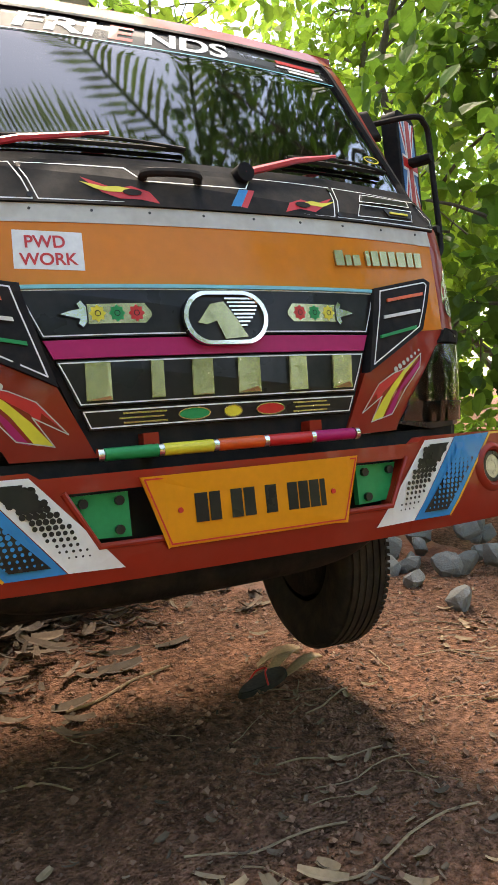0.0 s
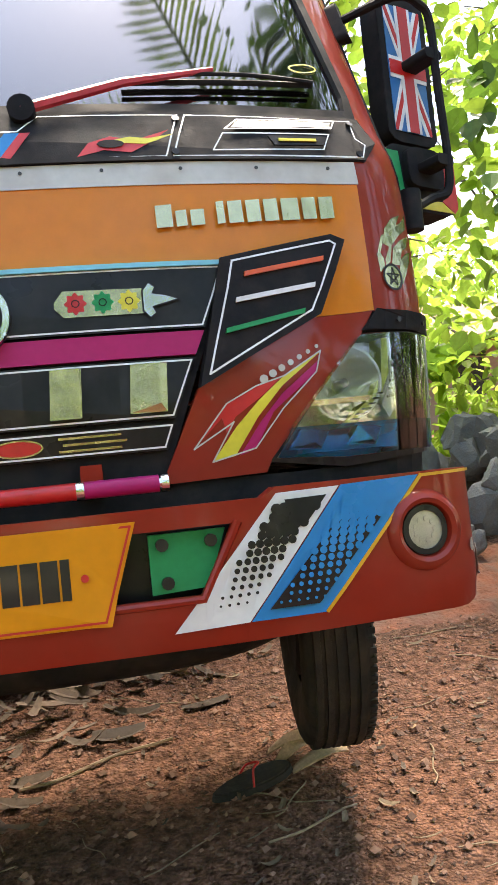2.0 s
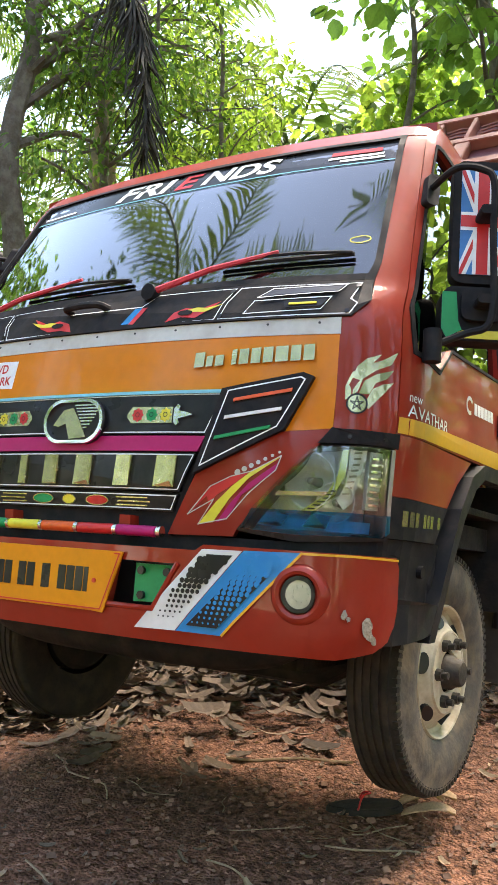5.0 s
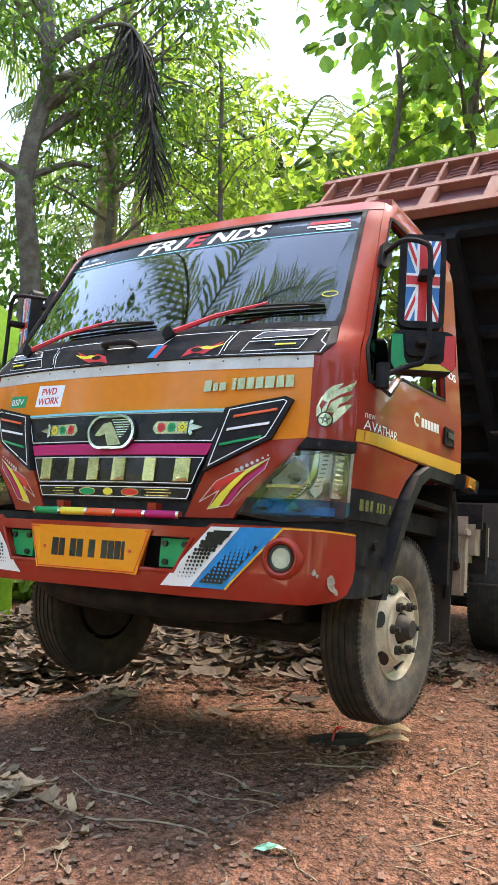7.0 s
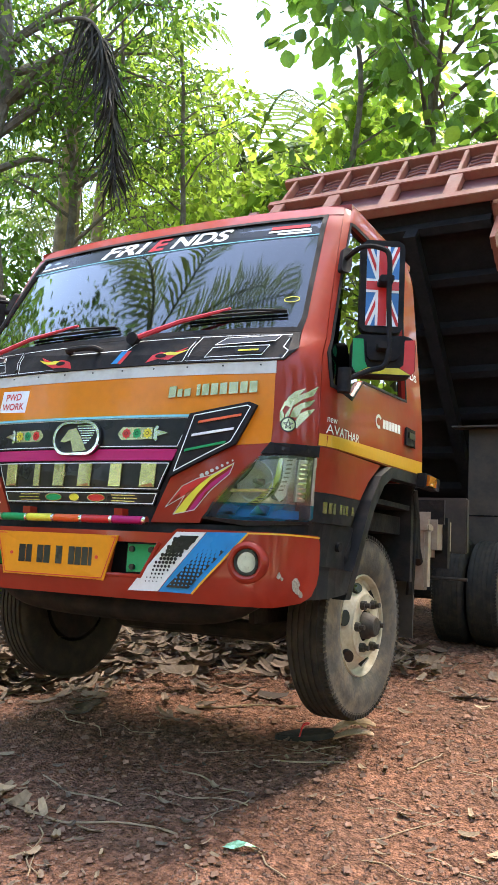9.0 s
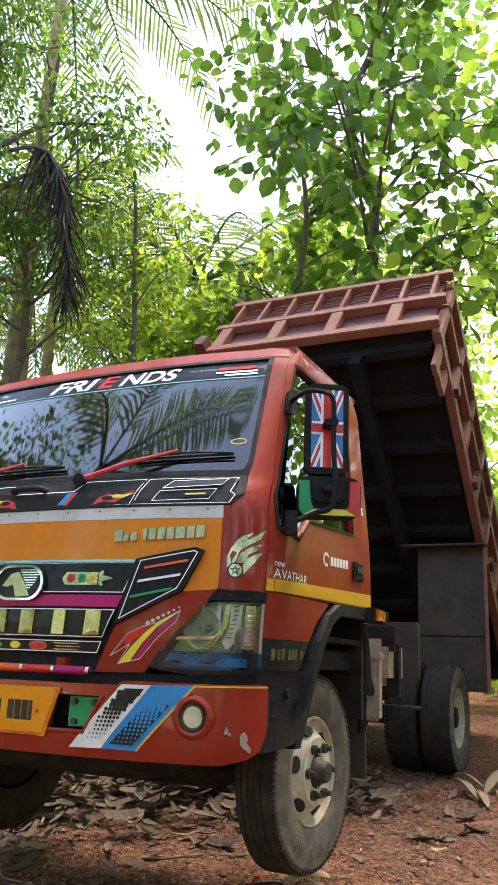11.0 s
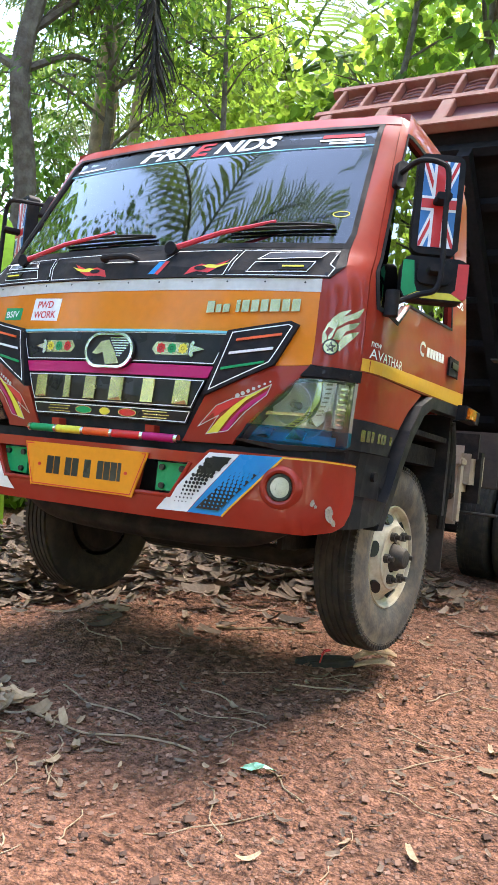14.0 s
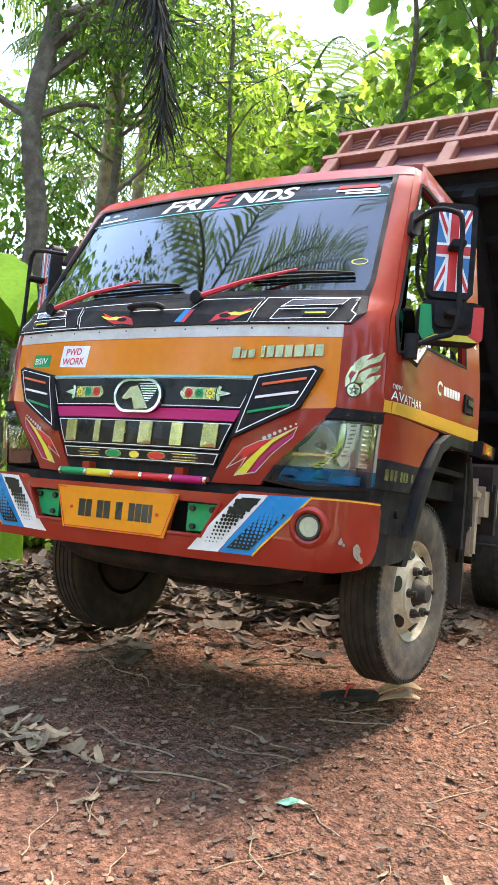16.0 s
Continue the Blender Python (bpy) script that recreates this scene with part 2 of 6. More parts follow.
def sheet(outer, holes, fn, d0, d1, grid=0.06):
    """A plate on a curved surface: outline and holes in the surface's own (u, v), from depth d0 to d1 (outwards) by fn(u, v, d)."""
    bm = bmesh.new()
    edges = []
    for loop in [outer] + list(holes):
        vs = [bm.verts.new((u, v, 0)) for u, v in loop]
        edges += [bm.edges.new((vs[i], vs[(i + 1) % len(vs)])) for i in range(len(vs))]
    bmesh.ops.triangle_fill(bm, use_beauty=True, use_dissolve=False, edges=edges, normal=(0, 0, 1))
    us, vs = [p[0] for p in outer], [p[1] for p in outer]
    for k in range(1, int((max(us) - min(us)) / grid) + 1):
        bmesh.ops.bisect_plane(bm, geom=bm.verts[:] + bm.edges[:] + bm.faces[:], plane_co=(min(us) + k * grid, 0, 0), plane_no=(1, 0, 0))
    gv = grid * 2
    for k in range(1, int((max(vs) - min(vs)) / gv) + 1):
        bmesh.ops.bisect_plane(bm, geom=bm.verts[:] + bm.edges[:] + bm.faces[:], plane_co=(0, min(vs) + k * gv, 0), plane_no=(0, 1, 0))
    flat = [(v, v.co.x, v.co.y) for v in bm.verts]
    if abs(d1 - d0) > 1e-6:
        faces = bm.faces[:]
        rim = [e for e in bm.edges if len(e.link_faces) == 1]
        low = {v: bm.verts.new((0, 0, 0)) for v, _, _ in flat}
        for f in faces:
            bm.faces.new([low[v] for v in reversed(f.verts)])
        for e in rim:
            a, b = e.verts
            bm.faces.new((a, b, low[b], low[a]))
        for v, u, w in flat:
            low[v].co = fn(u, w, d0)
    for v, u, w in flat:
        v.co = fn(u, w, d1)
    return bm


def stroke(pts, width, close=False):
    """An outline of the given width along a 2D line, as quads (a list of 4-point outlines)."""
    out = []
    n = len(pts)
    for i in range(n if close else n - 1):
        a, b = Vector(pts[i]), Vector(pts[(i + 1) % n])
        d = (b - a).normalized() * width / 2
        s = Vector((-d.y, d.x))
        out.append([a - d * 0.9 + s, a - d * 0.9 - s, b + d * 0.9 - s, b + d * 0.9 + s])
    return out


def line_on(name, pts, width, fn, d, material, parent, close=False, label=""):
    """A painted line on a surface."""
    bm = bmesh.new()
    for q in stroke(pts, width, close):
        a, b, c, e = q
        n = max(1, int((d_ := (b - c).length) / 0.05))
        prev = None
        for k in range(n + 1):
            t = k / n
            p, r = a.lerp(e, t), b.lerp(c, t)
            row = (bm.verts.new(fn(p.x, p.y, d)), bm.verts.new(fn(r.x, r.y, d)))
            if prev:
                bm.faces.new((prev[0], prev[1], row[1], row[0]))
            prev = row
    return part(name, bm, material, parent, label)


def disc(cu, cv, ru, rv, n=20):
    return [(cu + ru * math.cos(2 * math.pi * k / n), cv + rv * math.sin(2 * math.pi * k / n)) for k in range(n)]


def lettering(name, words, u0, u1, v, height, fn, d, material, parent, bold=0.0, slant=0.0, label="", rise=0.0):
    """Words in Blender's own font, from u0 to u1 on a surface."""
    cu = bpy.data.curves.new(name, "FONT")
    cu.body, cu.size, cu.offset, cu.shear = words, 1.0, bold, slant
    tmp = bpy.data.objects.new(name, cu)
    scene.collection.objects.link(tmp)
    me = bpy.data.meshes.new_from_object(tmp.evaluated_get(bpy.context.evaluated_depsgraph_get()))
    bpy.data.objects.remove(tmp)
    xs, ys = [p.co.x for p in me.vertices], [p.co.y for p in me.vertices]
    lo, hi, b0, b1 = min(xs), max(xs), min(ys), max(ys)
    root = list(range(len(xs)))

    def top(i):
        while root[i] != i:
            i = root[i]
        return i
    for e in me.edges:
        root[top(e.vertices[0])] = top(e.vertices[1])
    spots = []
    for x, y in zip(xs, ys):
        t = (x - lo) / (hi - lo)
        spots.append(fn(u0 + t * (u1 - u0), v + rise * t + (y - b0) / (b1 - b0) * height, d))
    letters = {}
    for p in me.polygons:
        letters.setdefault(top(p.vertices[0]), []).append(tuple(p.vertices))
    for faces in letters.values():
        used = sorted({i for f in faces for i in f})
        at_ = {i: k for k, i in enumerate(used)}
        obj("letter", [spots[i] for i in used], [tuple(at_[i] for i in f) for f in faces], material, parent, label)


def mirror(poly):
    return [(-u, v) for u, v in poly]


# ---------------------------------------------------------------- the truck's surfaces
def yb(z):
    return float(np.interp(z, [0.8, 1.0, 1.22, 1.3, 1.42, 1.5, 1.56, 1.62, 2.24, 2.30, 2.37, 2.43], [4.16, 4.14, 4.15, 4.165, 4.185, 4.205, 4.225, 4.272, 4.65, 4.70, 4.76, 4.90]))


def halfwidth(z):
    return float(np.interp(z, [0.6, 0.85, 1.2, 1.45, 2.29, 2.35, 2.43], [1.0, 1.02, 1.04, 1.035, 0.955, 0.935, 0.85]))


XC, LC, YS = 0.84, 0.35, 4.52


def plan(u, z):
    """The cab's outline seen from above: u runs from the middle of the front round the corner and back along the side."""
    a, s = abs(u), (1 if u >= 0 else -1)
    w = halfwidth(z)
    bow = float(np.interp(z, [1.22, 1.5, 1.62, 2.24], [0.10, 0.065, 0.085, 0.05]))
    yf = yb(z)
    side_y = YS + max(0.0, (yf - 4.15)) * 0.55
    xc = XC + (w - 1.035) * 0.9
    if a <= XC:
        x, y = a * xc / XC, yf + bow * (a / XC) ** 2.5
    elif a <= XC + LC:
        f = (a - XC) / LC * math.pi / 2
        y1 = yf + bow
        x, y = xc + (w - xc) * math.sin(f), y1 + (side_y - y1) * (1 - math.cos(f))
    else:
        x, y = w, side_y + (a - XC - LC) * (5.68 - side_y) / (5.68 - YS)
    return Vector((s * x, y, z))


def cab(u, z, d):
    """A point of the cab's skin, d outwards."""
    p, q = plan(u - 0.004, z), plan(u + 0.004, z)
    t = (q - p).normalized()
    return plan(u, z) + Vector((t.y, -t.x, 0)) * d


def bumper(u, z, d):
    a, s = abs(u), (1 if u >= 0 else -1)

    def at(a):
        if a <= 0.90:
            return Vector((a, 4.045 + 0.05 * (a / 0.87) ** 3, 0))
        f = min((a - 0.90) / 0.26, 1.0) * math.pi / 2
        return Vector((0.90 + 0.125 * math.sin(f), 4.10 + 0.22 * (1 - math.cos(f)) + max(0, a - 1.16), 0))
    t = (at(a + 0.004) - at(max(a - 0.004, 0))).normalized()
    p = at(a) + Vector((t.y, -t.x, 0)) * d
    belly = 0.035 * max(0.0, (0.60 - z) / 0.1) ** 2
    return Vector((s * p.x, p.y + belly, z))


def side(y):
    """u of the point of the cab's side at y."""
    return XC + LC + y - YS


# ---------------------------------------------------------------- the tipper truck
truck = tagged(new("tipper_truck"), "red and orange tipper truck, nose lifted, load bed raised", "truck")
truck.matrix_world = NOSE

# cab skin
part("cab_back", box(bmesh.new(), -0.94, 0.94, 5.60, 5.68, 1.13, 2.33), RED, truck, bevel=0.02)
part("cab_floor", box(bmesh.new(), -0.95, 0.95, 4.45, 5.62, 0.86, 0.95), CHASSIS, truck)
CORNER = [(0.865, 1.15), (1.06, 1.15), (1.06, 1.62), (1.053, 1.80), (1.045, 2.31), (0.945, 2.31), (0.952, 1.70), (0.942, 1.625), (0.955, 1.55), (0.90, 1.487), (0.865, 1.487)]
part("corner_panel", sheet(CORNER, [], cab, -0.03, 0.001, 0.025), RED, truck, smooth=True)
part("corner_panel", sheet(mirror(CORNER), [], cab, -0.03, 0.001, 0.025), RED, truck, smooth=True)
part("header_rail", sheet([(-1.045, 2.283), (1.045, 2.283), (1.045, 2.350), (-1.045, 2.350)], [], cab, -0.04, 0.004), RED, truck, smooth=True)


def roof():
    bm = bmesh.new()
    rows = []
    for v in range(13):
        t = v / 12
        row = []
        for k in range(25):
            a = -1 + 2 * k / 24
            w = 0.938
            y0 = plan(a * 1.02, 2.345).y
            y = y0 + (5.69 - y0) * t
            lift = 0.055 * (1 - abs(a) ** 4) * min(1, math.sin(math.pi * min(t * 1.6 + 0.02, 1) / 2)) + 0.005
            row.append(bm.verts.new((a * w, y, 2.342 + lift)))
        rows.append(row)
    for a, b in zip(rows, rows[1:]):
        for k in range(24):
            bm.faces.new((a[k], a[k + 1], b[k + 1], b[k]))
    r = bmesh.ops.extrude_face_region(bm, geom=bm.faces[:])
    for v in r["geom"]:
        if isinstance(v, bmesh.types.BMVert):
            v.co.z -= 0.03
    return bm


part("roof", roof(), RED, truck, smooth=True)

# doors, with their window openings
DOOR = [(1.062, 1.155), (side(5.665), 1.165), (side(5.665), 2.22), (side(5.58), 2.33), (1.047, 2.33), (1.055, 1.80), (1.062, 1.62)]
WINDOW = [(1.12, 1.42), (1.30, 1.40), (1.42, 1.50), (side(5.38), 1.53), (side(5.38), 2.17), (side(5.30), 2.22), (1.13, 2.22), (1.103, 1.95), (1.097, 1.56)]
LOWDOOR = [(1.062, 0.975), (side(4.80), 0.975), (side(4.88), 1.06), (side(5.02), 1.153), (1.062, 1.153)]
SILL = [(1.062, 0.855), (side(4.70), 0.855), (side(4.80), 0.973), (1.062, 0.973)]


def door(m):
    d = part("door", sheet(m(DOOR), [m(WINDOW)], cab, -0.03, 0.002), RED, truck, smooth=True)
    part("door_lower", sheet(m(LOWDOOR), [], cab, -0.03, 0.002), RED, d, smooth=True)
    part("window_seal", sheet(m([(u * 1.0 + (u - side(4.9)) * 0.03, v + (v - 1.8) * 0.04) for u, v in WINDOW]), [m(WINDOW)], cab, 0.0, 0.006), BLACK, d)
    g = part("window_pane", sheet(m(WINDOW), [], cab, -0.02, -0.016), SIDEGLASS, d, "tinted side window")
    g.visible_shadow = False
    part("sill_strip", sheet(m(SILL), [], cab, -0.02, 0.004), BLACK, d)
    part("yellow_stripe", sheet(m([(1.065, 1.158), (side(5.66), 1.178), (side(5.66), 1.245), (1.065, 1.205)]), [], cab, 0.002, 0.0035), YELLOW, d)
    h = part("door_handle", sheet(m([(side(5.36), 1.30), (side(5.50), 1.30), (side(5.50), 1.385), (side(5.36), 1.385)]), [], cab, 0.0, 0.014), BLACK, d, bevel=0.004)
    part("pull", sheet(m([(side(5.38), 1.335), (side(5.48), 1.335), (side(5.48), 1.365), (side(5.38), 1.365)]), [], cab, 0.014, 0.022), GLOSSBLACK, h)
    return d


right_door, left_door = door(list), door(mirror)

# front panels
orange = part("orange_panel", sheet([(-0.865, 1.432), (0.865, 1.432), (0.865, 1.152), (0.72, 1.14), (0.54, 1.255), (-0.54, 1.255), (-0.72, 1.14), (-0.865, 1.152)], [], cab, -0.02, 0.002), ORANGE, truck, "orange painted front panel", smooth=True)
strip = part("white_strip", sheet([(-0.868, 1.432), (0.868, 1.432), (0.868, 1.484), (-0.868, 1.484)], [], cab, -0.02, 0.005), CREAM, truck, "off-white reflective strip", smooth=True)
for u in np.linspace(-0.8, 0.8, 11):
    part("rivet", sheet(disc(u, 1.468, 0.004, 0.004, 8), [], cab, 0.005, 0.007), NUT, strip)
part("panel_edge", sheet([(-0.54, 1.252), (0.54, 1.252), (0.54, 1.262), (-0.54, 1.262)], [], cab, 0, 0.02), CYAN, truck, "pale cyan edge line")
FASCIA = [(0.47, 1.008), (0.72, 1.138), (0.86, 1.15), (0.825, 1.10), (0.612, 0.856), (0.60, 0.83), (0.385, 0.825)]
for m in (list, mirror):
    f = part("fascia_panel", sheet(m(FASCIA), [], cab, -0.02, 0.006), RED, truck, smooth=True)

grille = part("grille", sheet([(-0.552, 1.262), (0.552, 1.262), (0.39, 0.82), (-0.39, 0.82)], [], cab, -0.03, -0.004), BLACK, truck, "black grille with silver outlines")
BANDS = [("upper_band", 0.538, 1.254, 0.490, 1.127, GLOSSBLACK), ("pink_band", 0.488, 1.121, 0.468, 1.074, PINK), ("letter_band", 0.464, 1.068, 0.420, 0.953, GLOSSBLACK), ("lower_band", 0.417, 0.944, 0.400, 0.893, GLOSSBLACK)]
for name, a, z1, b, z0, m_ in BANDS:
    o = [(-a, z1), (a, z1), (b, z0), (-b, z0)]
    p_ = part(name, sheet(o, [], cab, -0.006, 0.012), m_, grille)
    if name != "pink_band":
        i = [(-a + 0.006, z1 - 0.005), (a - 0.006, z1 - 0.005), (b - 0.005, z0 + 0.005), (-b + 0.005, z0 + 0.005)]
        line_on("outline", i, 0.0035, cab, 0.0135, STICKWHITE, p_, True)

# side intakes beside the grille
VENT = [(0.530, 1.264), (0.770, 1.312), (0.800, 1.300), (0.728, 1.142), (0.470, 1.006)]
VIN = [(0.552, 1.256), (0.764, 1.297), (0.776, 1.290), (0.708, 1.150), (0.490, 1.030)]
for m in (list, mirror):
    v = part("intake", sheet(m(VENT), [], cab, -0.01, 0.028), BLACK, truck, "black side intake with coloured bars", bevel=0.006)
    line_on("outline", m(VIN), 0.004, cab, 0.0295, STICKWHITE, v, True)
    for (a, b), c in zip([((0.572, 1.227), (0.742, 1.258)), ((0.550, 1.174), (0.716, 1.202)), ((0.526, 1.113), (0.690, 1.148))], (ORANGERED, STICKWHITE, GREEN)):
        q = [(a[0], a[1] - 0.005), (b[0], b[1] - 0.005), (b[0] + 0.002, b[1] + 0.005), (a[0] + 0.002, a[1] + 0.005)]
        part("bar", sheet(m(q), [], cab, 0.028, 0.034), c, v)

# cowl under the windscreen
COWL = [(-0.95, 1.545), (-0.90, 1.486), (0.90, 1.486), (0.95, 1.545), (0.938, 1.624), (-0.938, 1.624)]
cowl = part("cowl", sheet(COWL, [], cab, -0.02, 0.010), BLACK, truck, "matt black cowl with white pinstripes", bevel=0.003)
for m in (list, mirror):
    line_on("outline", m([(0.470, 1.494), (0.893, 1.494), (0.912, 1.53), (0.890, 1.545), (0.905, 1.612), (0.512, 1.612)]), 0.0035, cab, 0.0115, STICKWHITE, cowl, True)
    line_on("outline", m([(0.590, 1.565), (0.840, 1.578), (0.862, 1.608), (0.625, 1.600)]), 0.003, cab, 0.0115, STICKWHITE, cowl, True)
    line_on("outline", m([(0.555, 1.508), (0.800, 1.512), (0.825, 1.556), (0.583, 1.552)]), 0.003, cab, 0.0115, STICKWHITE, cowl, True)
    part("recess", sheet(m([(0.605, 1.570), (0.838, 1.581), (0.850, 1.602), (0.625, 1.594)]), [], cab, 0.010, 0.013), GLOSSBLACK, cowl)
    s = part("air_slot", sheet(m([(0.690, 1.520), (0.800, 1.522), (0.815, 1.546), (0.680, 1.545)]), [], cab, 0.010, 0.016), GLOSSBLACK, cowl)
    part("slat", sheet(m([(0.70, 1.529), (0.785, 1.530), (0.785, 1.537), (0.70, 1.536)]), [], cab, 0.016, 0.020), LEMON, s)
    for u, z in ((0.49, 1.60), (0.475, 1.505), (0.885, 1.502), (0.90, 1.60)):
        part("screw", sheet(disc(u if m is list else -u, z, 0.008, 0.008, 10), [], cab, 0.010, 0.014), GLOSSBLACK, cowl)
line_on("outline", [(-0.455, 1.494), (0.455, 1.494), (0.495, 1.612), (0.20, 1.612), (0.16, 1.565), (-0.16, 1.565), (-0.20, 1.612), (-0.495, 1.612)], 0.0035, cab, 0.0115, STICKWHITE, cowl, True)
grab = bmesh.new()
tube(grab, smooth_line([cab(-0.16, 1.575, 0.01), cab(-0.15, 1.58, 0.05), cab(-0.02, 1.582, 0.055), cab(0.01, 1.575, 0.01)]), 0.013)
part("grab_handle", grab, BLACK, cowl, smooth=True)

# windscreen
GLASS = [(-0.952, 1.70), (-0.94, 1.628), (0.94, 1.628), (0.952, 1.70), (0.945, 2.285), (-0.945, 2.285)]
INNER = [(-0.928, 1.70), (-0.915, 1.652), (0.915, 1.652), (0.928, 1.70), (0.918, 2.268), (-0.918, 2.268)]
ws = part("windscreen", sheet(GLASS, [], cab, -0.014, -0.008), WS, truck, "reflecting windscreen with a lettered sun strip", smooth=True)
ws.visible_shadow = False
part("seal", sheet(GLASS, [INNER], cab, -0.008, 0.006), BLACK, ws)
part("sun_strip", sheet([(-0.918, 2.168), (0.918, 2.168), (0.917, 2.267), (-0.917, 2.267)], [], cab, -0.008, -0.005), GLOSSBLACK, ws, "black sun strip")
line_on("strip_edge", [(-0.918, 2.165), (0.918, 2.165)], 0.005, cab, -0.004, CYAN, ws)

# bumper
BUMP = [(-0.58, 0.80), (-0.555, 0.783), (0.555, 0.783), (0.58, 0.80), (1.215, 0.80), (1.235, 0.77), (1.235, 0.66), (1.215, 0.612), (1.17, 0.572), (1.10, 0.546), (0.98, 0.528), (0.50, 0.522), (-0.50, 0.522), (-0.98, 0.528), (-1.10, 0.546), (-1.17, 0.572), (-1.215, 0.612), (-1.235, 0.66), (-1.235, 0.77), (-1.215, 0.80)]
OPEN = [(0.27, 0.742), (0.50, 0.742), (0.43, 0.615), (0.25, 0.615)]
front_bumper = part("bumper", sheet(BUMP, [OPEN, mirror(OPEN)], bumper, -0.05, 0.0, 0.03), RED, truck, "red front bumper with blue and white stripes", smooth=True, bevel=0.008)

# wheels
def wheel(name, hub, twist, flip, dish, wide=0.91):
    """One wheel: tyre, rim, hub and nuts; x points out of the truck."""
    w = new(name)
    w.parent = truck
    w.matrix_basis = Matrix.Translation(hub) @ pose(0, 0, 0, 0, 0, twist + (180 if flip else 0)) @ Matrix.Diagonal((wide, 1, 1, 1))
    bm = lathe(bmesh.new(), [(0.235, -0.085), (0.30, -0.108), (0.36, -0.115), (0.395, -0.108), (0.412, -0.098), (0.418, -0.085), (0.425, -0.06), (0.4265, 0.0), (0.425, 0.06), (0.418, 0.085), (0.412, 0.098)], (0, 0, 0), sides=72)
    tyre = part("tyre", bm, RUBBER, w, smooth=True)
    bm = lathe(bmesh.new(), [(0.412, 0.098), (0.400, 0.106), (0.394, 0.104), (0.36, 0.115), (0.32, 0.117), (0.285, 0.110), (0.25, 0.100), (0.236, 0.088), (0.232, 0.06)], (0, 0, 0), sides=72)
    part("sidewall", bm, RUBBERSIDE, tyre, "dusty grey sidewall", smooth=True)
    bm = bmesh.new()
    for k in range(96):
        a = 2 * math.pi * k / 96
        box(bm, 0.084, 0.1055, -0.008, 0.008, 0.394, 0.4205, pose(0, 0, 0, math.degrees(a)))
    tagged(part("tread_shoulder", bm, RUBBER, tyre), kind="stuff")
    bm = bmesh.new()
    for x0 in (-0.07, -0.037, -0.004, 0.029, 0.062):
        lathe(bm, [(0.420, x0 - 0.012), (0.432, x0 - 0.010), (0.432, x0 + 0.010), (0.420, x0 + 0.012)], (0, 0, 0), sides=72)
    part("tread", bm, RUBBER, tyre)
    if dish > 0:
        prof = [(0.236, 0.088), (0.232, 0.096), (0.226, 0.092), (0.218, 0.06), (0.205, 0.05), (0.185, 0.062), (0.165, 0.088), (0.150, 0.104), (0.142, 0.112), (0.125, 0.114), (0.075, 0.112), (0.07, 0.10)]
    else:
        prof = [(0.236, 0.088), (0.232, 0.096), (0.226, 0.092), (0.216, 0.05), (0.20, -0.03), (0.16, -0.06), (0.12, -0.065), (0.06, -0.065)]
    part("brake_drum", lathe(bmesh.new(), [(0.01, -0.105), (0.195, -0.105), (0.212, -0.09), (0.214, 0.02)], (0, 0, 0), sides=48), CHASSIS, w, smooth=True)
    rim = part("rim", lathe(bmesh.new(), prof, (0, 0, 0), sides=64), RIM, w, "cream painted steel rim", smooth=True)
    x1 = 0.11 if dish > 0 else -0.06
    if dish > 0:
        # the rim is uncut: black discs paint the shade inside its hand holes
        for k in range(6):
            a = 2 * math.pi * k / 6 + 0.3
            bm = bmesh.new()
            m = pose(0, 0, 0, math.degrees(a)) @ Matrix.Translation((0.080, 0, 0.176)) @ pose(0, 0, 0, 0, 52, 0)
            r_ = bmesh.ops.create_cone(bm, cap_ends=True, segments=16, radius1=0.5, radius2=0.5, depth=0.02)
            for v in bm.verts:
                v.co = m @ Vector((v.co.x * 0.048, v.co.y * 0.074, v.co.z))
            part("hand_hole_dark", bm, GLOSSBLACK, rim)
    part("pressed_ring", lathe(bmesh.new(), [(0.150, x1 - 0.008), (0.146, x1 + 0.004), (0.138, x1 + 0.005), (0.134, x1 - 0.002)], (0, 0, 0), sides=48), RIM, rim, smooth=True)
    hubp = lathe(bmesh.new(), [(0.062, x1 - 0.01), (0.060, x1 + 0.02), (0.050, x1 + 0.032), (0.046, x1 + 0.055), (0.04, x1 + 0.062), (0.001, x1 + 0.063)], (0, 0, 0), sides=32)
    part("hub", hubp, STEEL, w, smooth=True)
    for k in range(6):
        a = 2 * math.pi * k / 6
        c = Vector((0, 0.11 * math.cos(a), 0.11 * math.sin(a)))
        bm = bmesh.new()
        lathe(bm, [(0.001, x1 + 0.05), (0.012, x1 + 0.05), (0.012, x1 + 0.026), (0.021, x1 + 0.026), (0.022, x1 - 0.005)], c, sides=10)
        part("wheel_nut", bm, NUT, w, smooth=False)
    return w


wheel("wheel", (0.848, 5.147, 0.416), -4, False, 1)
wheel("wheel", (-0.848, 5.147, 0.416), -4, True, 1)
for s in (1, -1):
    wheel("rear_wheel", (s * 0.81, 8.5, 0.50), 0, s < 0, -1, 1.12)
    wheel("rear_wheel", (s * 0.53, 8.5, 0.50), 0, s > 0, -1, 1.12)

